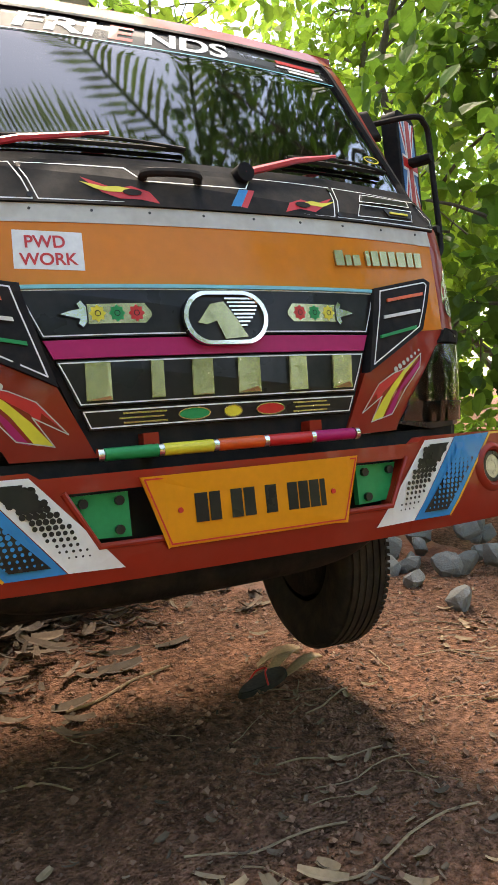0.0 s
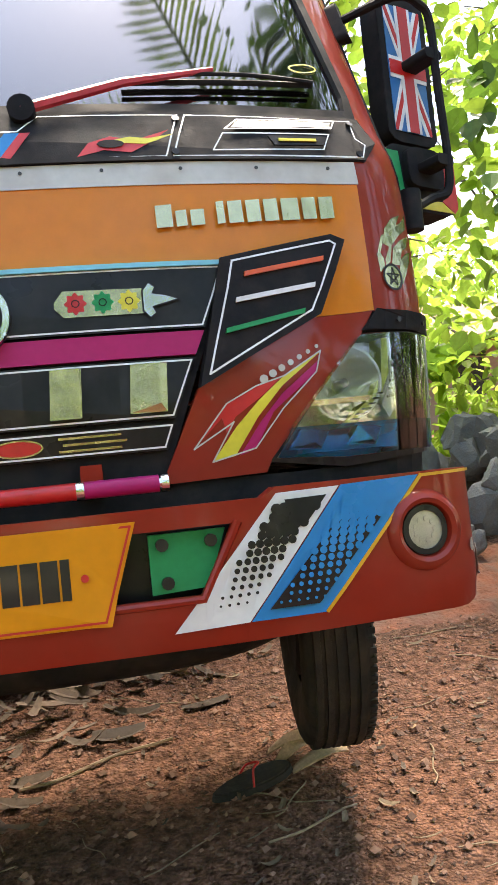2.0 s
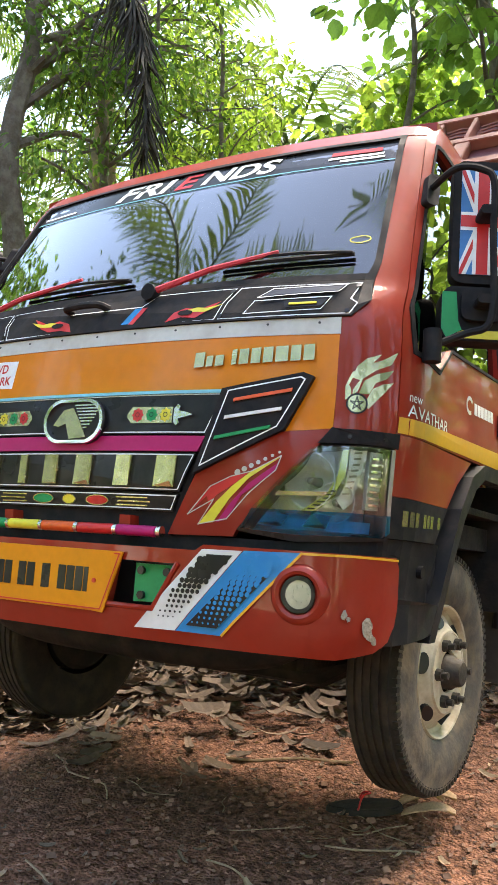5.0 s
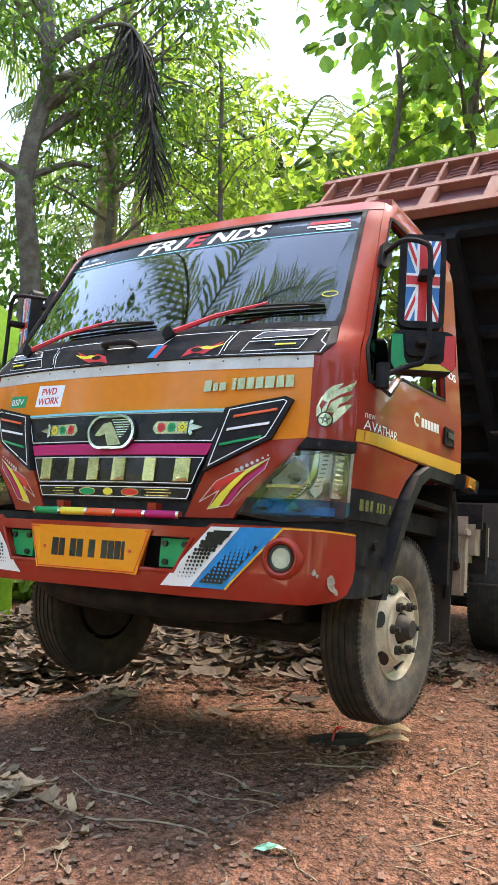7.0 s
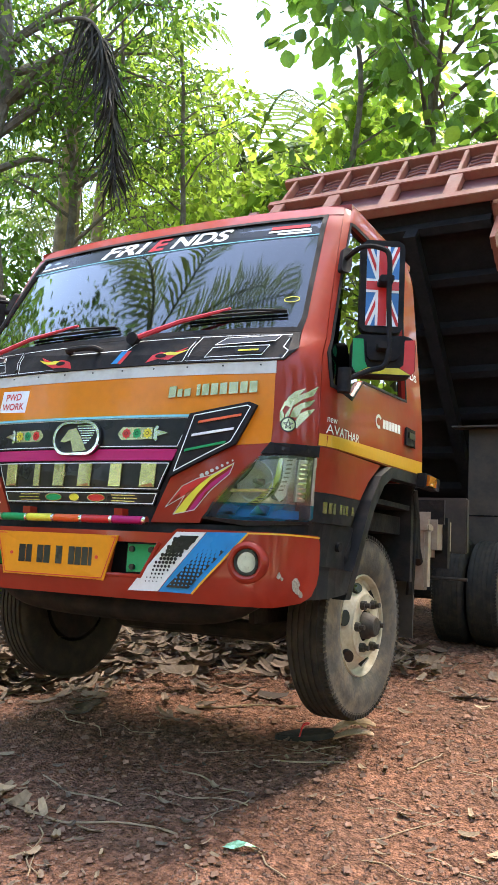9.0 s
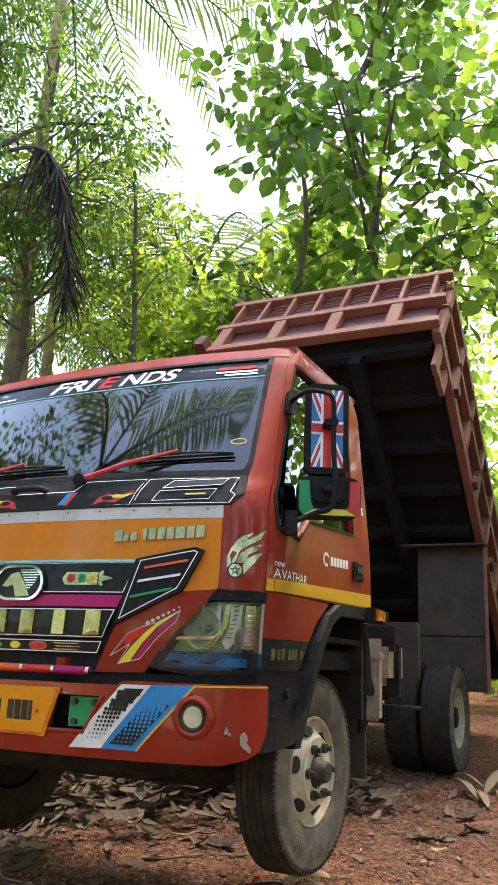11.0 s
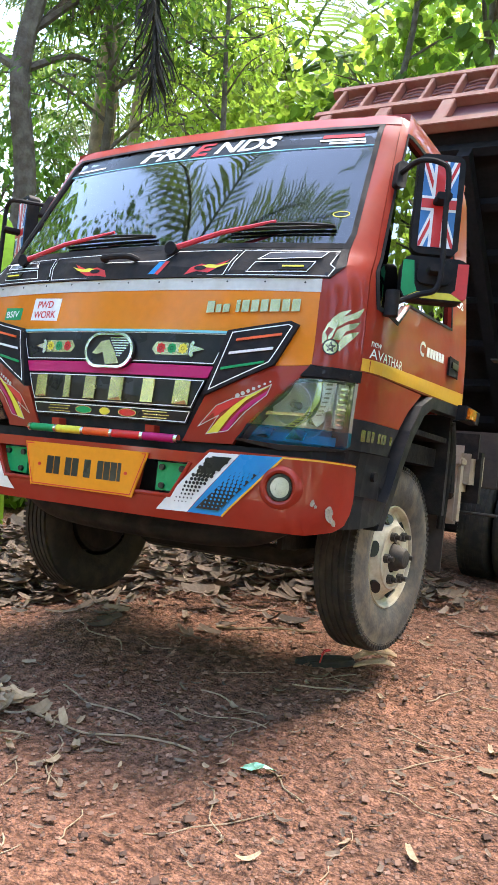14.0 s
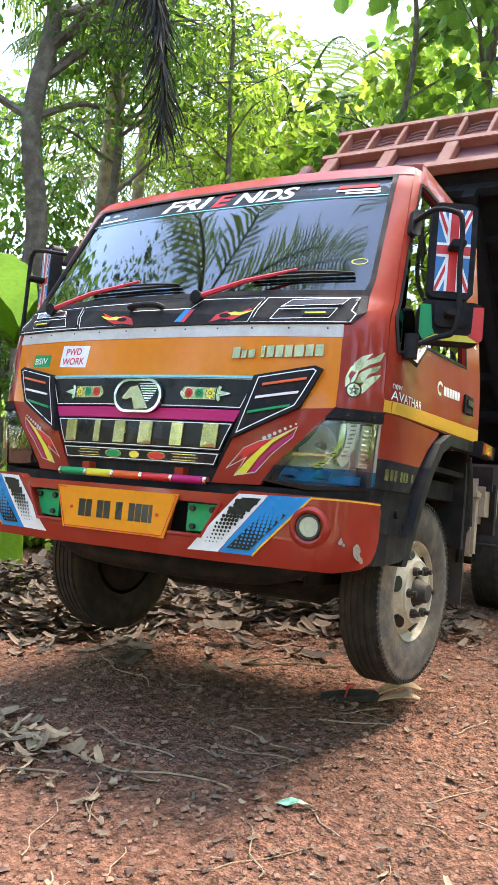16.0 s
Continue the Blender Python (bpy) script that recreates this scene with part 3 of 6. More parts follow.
# chassis
for s in (1, -1):
    part("frame_rail", box(bmesh.new(), s * 0.38 - 0.035, s * 0.38 + 0.035, 4.35, 10.5, 0.62, 0.80), CHASSIS, truck, bevel=0.006)
part("front_axle", tube(bmesh.new(), [(-0.78, 5.17, 0.43), (-0.55, 5.17, 0.40), (-0.45, 5.17, 0.34), (0.45, 5.17, 0.34), (0.55, 5.17, 0.40), (0.78, 5.17, 0.43)], 0.05), CHASSIS, truck, smooth=True)
part("rear_axle", tube(bmesh.new(), [(-0.9, 8.5, 0.5), (0.9, 8.5, 0.5)], 0.08), CHASSIS, truck, smooth=True)
part("differential", lathe(bmesh.new(), [(0.01, -0.16), (0.12, -0.13), (0.18, 0.0), (0.12, 0.13), (0.01, 0.16)], (0, 8.5, 0.5)), CHASSIS, truck, smooth=True)
part("lower_beam", tube(bmesh.new(), smooth_line([(-0.72, 4.5, 0.56), (-0.5, 4.5, 0.47), (0, 4.5, 0.45), (0.5, 4.5, 0.47), (0.72, 4.5, 0.56)]), 0.055, 12), CHASSIS, truck, smooth=True)
part("sump", box(bmesh.new(), -0.25, 0.25, 4.7, 5.6, 0.45, 0.86), CHASSIS, truck, bevel=0.05)

# raised load bed: its own frame has y along the floor to the rear and z across it
bed_m = Matrix.Translation((0, 7.50, 3.48)) @ pose(0, 0, 0, -41.6)
BEDL, BEDH, BEDW = 4.05, 0.86, 0.99
bed = new("load_bed")
bed.parent = truck
bed.matrix_basis = bed_m
tagged(bed, "red-oxide steel load bed, raised, with pale ribs")
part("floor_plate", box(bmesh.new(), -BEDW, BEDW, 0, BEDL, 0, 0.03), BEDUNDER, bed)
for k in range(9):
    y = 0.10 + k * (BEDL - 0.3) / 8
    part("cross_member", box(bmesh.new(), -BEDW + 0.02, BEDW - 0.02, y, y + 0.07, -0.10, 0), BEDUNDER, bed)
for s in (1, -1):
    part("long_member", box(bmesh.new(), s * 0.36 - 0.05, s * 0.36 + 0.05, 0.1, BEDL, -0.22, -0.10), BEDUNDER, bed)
    x = s * BEDW
    part("side_wall", box(bmesh.new(), x - 0.02 if s > 0 else x, x if s > 0 else x + 0.02, 0, BEDL, 0, BEDH), BEDRED, bed)
    a, b = (x, x + 0.07) if s > 0 else (x - 0.07, x)
    for z0, z1 in ((-0.06, 0.05), (BEDH * 0.55 - 0.04, BEDH * 0.55 + 0.04), (BEDH - 0.07, BEDH + 0.02)):
        part("side_rail", box(bmesh.new(), a, b, 0, BEDL, z0, z1), BEDPINK, bed, bevel=0.006)
    for k in range(8):
        y = 0.02 + k * (BEDL - 0.12) / 7
        part("side_rib", box(bmesh.new(), a, b, y, y + 0.09, 0.05, BEDH - 0.07), BEDPINK, bed, bevel=0.006)
part("headboard", box(bmesh.new(), -BEDW, BEDW, -0.02, 0, 0, BEDH + 0.1), BEDRED, bed)
for z0, z1 in ((-0.04, 0.05), (0.40, 0.48), (BEDH + 0.02, BEDH + 0.10)):
    part("headboard_rail", box(bmesh.new(), -BEDW - 0.07, BEDW + 0.07, -0.10, -0.02, z0, z1), BEDPINK, bed, bevel=0.006)
for k in range(8):
    x = -BEDW + 0.02 + k * (2 * BEDW - 0.12) / 7
    part("headboard_fin", box(bmesh.new(), x + 0.02, x + 0.055, -0.095, -0.02, 0.48, BEDH + 0.02), BEDPINK, bed, bevel=0.004)
    if k % 2 == 0:
        part("headboard_rib", box(bmesh.new(), x - 0.02, x + 0.09, -0.095, -0.02, 0.05, 0.40), BEDPINK, bed, bevel=0.006)
part("tail_board", box(bmesh.new(), -BEDW, BEDW, BEDL - 0.03, BEDL, 0, BEDH), BEDRED, bed)


# ---------------------------------------------------------------- truck: lamps, plate, stripes
LAMPBLUE = glass_mat("lamp_blue_lens", (0.03, 0.68, 0.97), 0.03, 0.95, 1.2)
LAMPGREY = mat("lamp_housing", (0.55, 0.56, 0.50), 0.3, 0.3, 0.3, 14)
FOGLENS = mat("fog_lens", (0.33, 0.31, 0.26), 0.2, 0.2, 0.25, 60, coat=0.8)
LIME = mat("lime_reflector", (0.55, 0.58, 0.16), 0.25, 0.4, 0.2, 20)
HOLO = mat("silver_foil", (0.43, 0.40, 0.23), 0.22, 0.9, 0.35, 30, bump=0.05, bump_scale=50)
WIPERRED = mat("wiper_red", (0.55, 0.03, 0.05), 0.35, 0, 0.1, 20)
SEAT = mat("seat_cloth", (0.12, 0.06, 0.05), 0.8, 0, 0.25, 12)
SCRATCH = mat("bare_scrape", (0.30, 0.25, 0.20), 0.7, 0, 0.4, 60, bump=0.4, bump_scale=90)


def decal(name, poly, d, material, parent, fn=cab, m=list, label="", thick=0.0012):
    return part(name, sheet(m(poly), [], fn, d - thick, d), material, parent, label)


LAMP = [(0.622, 0.856), (0.81, 1.092), (0.83, 1.100), (1.056, 1.104), (1.060, 0.868), (1.04, 0.852), (0.78, 0.846)]
for m in (list, mirror):
    sgn = 1 if m is list else -1
    lamp = part("headlamp", sheet(m(LAMP), [], cab, -0.11, -0.10), LAMPGREY, truck, "clear headlamp with a blue-tinted lower edge")
    part("bezel", sheet(m([(0.605, 0.850), (0.80, 1.098), (1.06, 1.112), (1.062, 0.845), (0.78, 0.826)]), [m(LAMP)], cab, -0.10, 0.004), GLOSSBLACK, lamp)
    for u, z, r in ((0.815, 1.005, 0.078), (0.915, 0.945, 0.058)):
        o = cab(sgn * u, z, -0.075)
        part("reflector", lathe(bmesh.new(), [(0.012, 0.03), (r * 0.45, 0.022), (r * 0.8, -0.005), (r, -0.035), (r * 1.06, -0.035)], tuple(o), "y", 40), REFLECT, lamp, "bright round reflector", smooth=True)
        part("bulb", lathe(bmesh.new(), [(0.001, -0.035), (0.010, -0.032), (0.013, 0.0), (0.016, 0.025)], tuple(o), "y", 16), FOGLENS, lamp, smooth=True)
    part("divider", sheet(m([(0.700, 0.958), (0.855, 0.962), (0.86, 0.974), (0.712, 0.970)]), [], cab, -0.08, -0.03), CHROME, lamp)
    part("lime_strip", sheet(m([(0.905, 1.096), (0.928, 1.096), (0.924, 1.020), (0.885, 0.965), (0.812, 0.908), (0.776, 0.908), (0.856, 0.966), (0.896, 1.022)]), [], cab, -0.07, -0.028), LIME, lamp, "pale lime strip", bevel=0.003)
    for k in range(7):
        q = k / 6
        uu, zz = 0.792 + 0.078 * q, 0.912 + 0.062 * q
        part("rib", sheet(m([(uu, zz), (uu + 0.020, zz), (uu + 0.026, zz + 0.004), (uu + 0.006, zz + 0.004)]), [], cab, -0.028, -0.022), GLOSSBLACK, lamp)
    panel = part("inner_panel", sheet(m([(0.934, 1.096), (0.990, 1.096), (0.982, 1.010), (0.955, 0.950), (0.928, 0.930), (0.905, 0.952), (0.932, 1.005)]), [], cab, -0.07, -0.034), REFLECT, lamp, bevel=0.004)
    for k in range(8):
        uu, zz = 0.962 - 0.0006 * k * k, 1.085 - 0.017 * k
        part("slot", sheet(m([(uu - 0.013, zz), (uu + 0.013, zz + 0.003), (uu + 0.013, zz + 0.009), (uu - 0.013, zz + 0.006)]), [], cab, -0.034, -0.030), FOGLENS, panel)
    part("turn_lamp", sheet(m([(1.004, 0.93), (1.050, 0.93), (1.050, 1.096), (1.004, 1.096)]), [], cab, -0.05, -0.03), REFLECT, lamp)
    for k in range(8):
        z = 0.940 + 0.019 * k
        part("rib", sheet(m([(1.008, z), (1.046, z), (1.046, z + 0.007), (1.008, z + 0.007)]), [], cab, -0.03, -0.018), CHROME, lamp)
    part("lower_tray", sheet(m([(0.70, 0.862), (1.04, 0.862), (1.04, 0.895), (0.72, 0.895)]), [], cab, -0.08, -0.05), REFLECT, lamp)
    for u0, u1 in ((0.66, 0.735), (0.795, 0.865)):
        part("tray_mirror", sheet(m([(u0, 0.872), (u1, 0.868), (u1 + 0.02, 0.905), (u0 + 0.03, 0.912)]), [], cab, -0.05, -0.02), CHROME, lamp, bevel=0.004)
    g = part("lens", sheet(m([(0.645, 0.906), (0.81, 1.092), (0.83, 1.100), (1.056, 1.104), (1.059, 0.908)]), [], cab, 0.008, 0.011), LENS, lamp, smooth=True)
    g.visible_shadow = False
    part("lens_rim", sheet(m([(1.048, 0.858), (1.060, 0.868), (1.057, 1.104), (1.046, 1.103)]), [], cab, 0.011, 0.014), FOGLENS, lamp)
    g = part("blue_lens", sheet(m([(0.622, 0.856), (0.655, 0.914), (1.059, 0.916), (1.060, 0.868), (1.04, 0.852), (0.78, 0.846)]), [], cab, 0.0125, 0.0150), LAMPBLUE, lamp, "clear blue lower lens", smooth=True)
    g.visible_shadow = False
    c = part("lamp_cover", sheet(m([(0.825, 1.108), (0.868, 1.150), (1.06, 1.148), (1.06, 1.110)]), [], cab, -0.02, 0.016), BLACK, truck, "black plastic strip over the headlamp", bevel=0.004)
    for u in (0.92, 1.02):
        part("screw", sheet(disc(sgn * u, 1.128, 0.006, 0.006, 8), [], cab, 0.016, 0.019), GLOSSBLACK, c)
part("lower_valance", sheet([(-1.06, 0.76), (1.06, 0.76), (1.06, 0.846), (0.78, 0.826), (0.60, 0.826), (-0.60, 0.826), (-0.78, 0.826), (-1.06, 0.846)], [], cab, -0.05, -0.008), BLACK, truck)

# coloured bar under the grille
barbits = [(GREEN, -0.385), (LEMON, -0.232), (ORANGERED, -0.079), (BRIGHTRED, 0.074), (PINK, 0.227)]
bar = part("protection_bar", tube(bmesh.new(), [cab(u, 0.829, 0.05) for u in np.linspace(-0.39, 0.39, 25)], 0.012), CHROME, truck, "round bar banded green, yellow, orange, red and pink", smooth=True)
for c, u in barbits:
    part("band", tube(bmesh.new(), [cab(q, 0.829, 0.05) for q in np.linspace(u + 0.008, u + 0.146, 8)], 0.0165, 14), c, bar, smooth=True)
for u in (-0.387, -0.232, -0.079, 0.074, 0.227, 0.384):
    part("sleeve", tube(bmesh.new(), [cab(u - 0.007, 0.829, 0.05), cab(u + 0.007, 0.829, 0.05)], 0.0175, 14), CHROME, bar, smooth=True)
for u in (-0.25, 0.25):
    part("bar_bracket", sheet([(u - 0.022, 0.815), (u + 0.022, 0.815), (u + 0.02, 0.875), (u - 0.02, 0.875)], [], cab, -0.01, 0.04), RED, bar)

# bumper dressing
for m in (list, mirror):
    sgn = 1 if m is list else -1
    TL, TR, BR, BL = (0.580, 0.788), (0.702, 0.790), (0.509, 0.560), (0.372, 0.556)
    white = decal("white_stripe", [TL, TR, BR, BL], 0.0050, WHITE, front_bumper, bumper, m)
    TL2, TR2, BR2, BL2 = (0.706, 0.791), (0.865, 0.795), (0.654, 0.560), (0.512, 0.560)
    blue = decal("blue_stripe", [TL2, TR2, BR2, BL2], 0.0050, BLUE, front_bumper, bumper, m)

    def at(q, s, r):
        (ax, ay), (bx, by), (cx_, cy), (dx, dy) = q
        return ((ax * (1 - s) + bx * s) * (1 - r) + (dx * (1 - s) + cx_ * s) * r, (ay * (1 - s) + by * s) * (1 - r) + (dy * (1 - s) + cy * s) * r)
    W4, B4 = (TL, TR, BR, BL), (TL2, TR2, BR2, BL2)
    decal("black_print", [at(W4, s, r) for s, r in ((0.22, 0.06), (0.88, 0.06), (0.86, 0.30), (0.62, 0.20), (0.40, 0.14))], 0.0072, GLOSSBLACK, white, bumper, m)
    bm = bmesh.new()
    for i in range(12):
        for j in range(6):
            s, r = 0.20 + 0.12 * j + (0.06 if i % 2 else 0), 0.13 + 0.064 * i
            size = 0.0122 * max(0.12, 1.12 - 1.05 * r - 0.25 * abs(s - 0.55))
            if s > 0.86 or (r > 0.6 and s < 0.28):
                continue
            u, v = at(W4, s, r)
            vs = [bm.verts.new(bumper(sgn * a, b, 0.0074)) for a, b in disc(u, v, size, size, 10)]
            bm.faces.new(vs)
    tagged(part("halftone_print", bm, GLOSSBLACK, white), "black dots fading downwards", kind="stuff")
    decal("black_print", [at(B4, s, r) for s, r in ((0.14, 0.92), (0.80, 0.92), (0.86, 0.26), (0.72, 0.20), (0.58, 0.24), (0.40, 0.16), (0.26, 0.24))], 0.0072, GLOSSBLACK, blue, bumper, m)
    bm = bmesh.new()
    for i in range(13):
        for j in range(6):
            s, r = 0.22 + 0.115 * j + (0.057 if i % 2 else 0), 0.14 + 0.061 * i
            size = 0.0118 * max(0.15, 1.12 - 1.0 * r)
            if s > 0.84:
                continue
            u, v = at(B4, s, r)
            vs = [bm.verts.new(bumper(sgn * a, b, 0.0092)) for a, b in disc(u, v, size, size, 10)]
            bm.faces.new(vs)
    tagged(part("halftone_print", bm, BLUE, blue), "blue dots fading downwards", kind="stuff")
    line_on("yellow_line", m([(0.657, 0.562), (0.869, 0.793)]), 0.007, bumper, 0.0066, YELLOW, front_bumper)
    line_on("yellow_line", m([(0.869, 0.793), (1.02, 0.795), (1.215, 0.793)]), 0.006, bumper, 0.0050, YELLOW, front_bumper)
    # fog lamp in its round pocket
    bm = lathe(bmesh.new(), [(0.082, 0.010), (0.078, -0.002), (0.070, -0.013), (0.061, -0.017), (0.053, -0.012), (0.048, 0.002), (0.046, 0.03)], (0, 0, 0), "y", 40)
    bmesh.ops.transform(bm, verts=bm.verts, matrix=Matrix.Translation(bumper(sgn * 0.868, 0.688, 0.0)) @ pose(0, 0, 0, 0, 0, sgn * 9))
    fog = part("fog_lamp", bm, RED, front_bumper, "round fog lamp in a flared red pocket", smooth=True)
    part("rim", sheet(disc(sgn * 0.868, 0.688, 0.048, 0.048, 32), [disc(sgn * 0.868, 0.688, 0.037, 0.037, 28)], bumper, 0.0, 0.008), GLOSSBLACK, fog)
    part("lens", sheet(disc(sgn * 0.868, 0.688, 0.037, 0.037, 28), [], bumper, 0.0, 0.004, 0.02), FOGLENS, fog, "round clear lens")
    for k in range(9):
        a = 2 * math.pi * k / 9
        part("diode", sheet(disc(sgn * 0.868 + 0.021 * math.cos(a), 0.688 + 0.021 * math.sin(a), 0.006, 0.006, 8), [], bumper, 0.004, 0.0055), FOGLENS, fog)
    # openings beside the plate
    br = part("green_bracket", sheet(m([(0.340, 0.735), (0.485, 0.735), (0.445, 0.63), (0.340, 0.625)]), [], bumper, -0.05, -0.03), GREEN, front_bumper, "green steel bracket with black bolts")
    for u, z in ((0.365, 0.715), (0.455, 0.715), (0.37, 0.645)):
        part("bolt", sheet(disc(sgn * u, z, 0.012, 0.012, 10), [], bumper, -0.03, -0.018), GLOSSBLACK, br)
    part("bumper_lining", sheet(m([(0.23, 0.76), (0.53, 0.76), (0.46, 0.60), (0.23, 0.60)]), [], bumper, -0.10, -0.09), GLOSSBLACK, front_bumper)
    lip = bmesh.new()
    tube(lip, [bumper(sgn * u, z, 0.0) for u, z in ((0.25, 0.612), (0.43, 0.612), (0.505, 0.745))], 0.009)
    part("opening_lip", lip, RED, front_bumper, smooth=True)
rng = np.random.default_rng(7)
for u, z, s in ((1.075, 0.612, 0.024), (1.085, 0.590, 0.016), (1.005, 0.645, 0.012), (1.018, 0.634, 0.007), (1.10, 0.578, 0.012)):
    decal("scrape", [(u + s * math.cos(a) * rng.uniform(0.5, 1.0), z + s * 1.3 * math.sin(a) * rng.uniform(0.5, 1.0)) for a in np.linspace(0, 6.0, 11)], 0.005, SCRATCH, front_bumper, bumper)

# number plate: its characters are bars
PL = [(-0.320, 0.764), (0.320, 0.764), (0.262, 0.588), (-0.262, 0.588)]
plate = part("number_plate", sheet(PL, [], bumper, 0.006, 0.014), PLATE, truck, "yellow trapezoid number plate with a red border line", bevel=0.003)
line_on("border", [(-0.310, 0.757), (0.310, 0.757), (0.255, 0.595), (-0.255, 0.595)], 0.004, bumper, 0.0155, BRIGHTRED, plate, True)
for u0, u1 in ((-0.185, -0.150), (-0.145, -0.115), (-0.085, -0.053), (-0.048, -0.016), (0.015, 0.048), (0.082, 0.112), (0.116, 0.146), (0.150, 0.180), (0.184, 0.200)):
    decal("character_bar", [(u0, 0.640), (u1, 0.640), (u1, 0.712), (u0, 0.712)], 0.0155, GLOSSBLACK, plate, bumper)
for u in (-0.225, 0.225):
    part("bolt", sheet(disc(u, 0.675, 0.007, 0.007, 10), [], bumper, 0.014, 0.018), BRIGHTRED, plate)

# ---------------------------------------------------------------- truck: badge, flowers and stickers
ring = [(0.052 * (1 if c > 0 else -1) + 0.073 * c, 1.168 + 0.073 * s) for c, s in ((math.cos(2 * math.pi * k / 40), math.sin(2 * math.pi * k / 40)) for k in range(40))]
inner = [(u * 0.90, 1.168 + (v - 1.168) * 0.86) for u, v in ring]
badge = part("badge", sheet(ring, [], cab, 0.010, 0.026), GLOSSBLACK, grille, "oval chrome-rimmed badge")
part("rim", sheet(ring, [inner], cab, 0.026, 0.036), CHROME, badge, bevel=0.002)
for k in range(9):
    z = 1.218 - 0.0105 * k
    part("bar", sheet([(0.000 + 0.006 * k, z), (0.100 - 0.0008 * k * k, z), (0.100 - 0.0008 * k * k, z + 0.005), (0.000 + 0.006 * k, z + 0.005)], [], cab, 0.026, 0.031), CHROME, badge)
part("relief", sheet([(-0.085, 1.155), (-0.045, 1.205), (-0.005, 1.212), (0.030, 1.165), (0.060, 1.115), (-0.010, 1.110), (-0.030, 1.160), (-0.060, 1.150)], [], cab, 0.026, 0.032), HOLO, badge)
for u0, u1 in ((-0.402, -0.332), (-0.232, -0.192), (-0.118, -0.052), (0.018, 0.092), (0.182, 0.246), (0.332, 0.408)):
    bl = part("chrome_block", sheet([(u0, 0.965), (u1 - 0.004, 0.965), (u1, 1.060), (u0 + 0.006, 1.060)], [], cab, 0.012, 0.024), HOLO, grille, "chrome block", bevel=0.002)


def flower_strip(s):
    """Silver foil with three printed flowers and a scrolled end; s: the side on which it lies."""
    f = lambda pts: [(s * u, v) for u, v in pts]
    base = decal("foil_strip", f([(0.205, 1.190), (0.222, 1.212), (0.372, 1.210), (0.372, 1.160), (0.222, 1.160), (0.205, 1.178)]), 0.0150, HOLO, grille)
    scroll = [(0.372, 1.205), (0.385, 1.222), (0.398, 1.212), (0.392, 1.200), (0.415, 1.196), (0.445, 1.186), (0.415, 1.178), (0.392, 1.172), (0.398, 1.160), (0.385, 1.150), (0.372, 1.165)]
    decal("scroll", f(scroll), 0.0150, CHROME, base)
    line_on("scroll_line", f(scroll), 0.003, cab, 0.0165, GLOSSBLACK, base, True)
    for c, u in ((BRIGHTRED, 0.245), (GREEN, 0.296), (LEMON, 0.346)):
        petals = []
        for k in range(32):
            a = 2 * math.pi * k / 32
            r = 0.0195 * (1 + 0.16 * math.cos(8 * a))
            petals.append((s * u + r * math.cos(a) * 0.95, 1.186 + r * math.sin(a)))
        fl = decal("flower", petals, 0.0164, c, base)
        line_on("centre_ring", disc(s * u, 1.186, 0.007, 0.007, 10), 0.002, cab, 0.0176, GLOSSBLACK, fl, True)


flower_strip(1), flower_strip(-1)
for u, c in ((-0.115, GREEN), (0.0, LEMON), (0.118, BRIGHTRED)):
    r = 0.045 if c is not LEMON else 0.027
    o = decal("oval", disc(u, 0.918, r, 0.0155, 20), 0.0150, c, grille)
    line_on("oval_rim", disc(u, 0.918, r, 0.0155, 20), 0.003, cab, 0.0164, HOLO, o, True)
for s in (1, -1):
    for k in range(3):
        z = 0.930 - 0.012 * k
        line_on("silver_line", [(s * (0.195 + 0.008 * (k == 1)), z), (s * (0.31 + 0.01 * (k == 1)), z)], 0.0045, cab, 0.0150, HOLO, grille)

# raised chrome marks on the orange panel
model = new("chrome_marks")
model.parent = truck
tagged(model, "row of raised chrome marks")
for u0, u1, h in ((0.418, 0.455, 0.044), (0.458, 0.484, 0.030), (0.488, 0.520, 0.030), (0.542, 0.562, 0.044), (0.566, 0.600, 0.044), (0.604, 0.638, 0.044), (0.642, 0.676, 0.044), (0.680, 0.722, 0.044), (0.726, 0.760, 0.044), (0.764, 0.800, 0.044)):
    z = 1.337 + 0.045 * (u0 - 0.41)
    q = part("mark", sheet([(u0, z), (u1 - 0.008, z + 0.002), (u1 - 0.008, z + h + 0.002), (u0, z + h)], [], cab, 0.002, 0.012), HOLO, model, bevel=0.002)

sticker = decal("work_sticker", [(-0.533, 1.308), (-0.359, 1.302), (-0.355, 1.404), (-0.529, 1.410)], 0.0035, STICKWHITE, orange, label="white sticker with red capitals")
lettering("words", "PWD", -0.501, -0.401, 1.362, 0.033, cab, 0.0045, BRIGHTRED, sticker, 0.02)
lettering("words", "WORK", -0.518, -0.373, 1.316, 0.033, cab, 0.0045, BRIGHTRED, sticker, 0.02)
sticker = decal("green_sticker", [(-0.735, 1.316), (-0.610, 1.312), (-0.606, 1.368), (-0.732, 1.374)], 0.0035, GREEN, orange, label="small green emission sticker")
lettering("words", "BSIV", -0.722, -0.628, 1.326, 0.030, cab, 0.0045, STICKWHITE, sticker, 0.01)


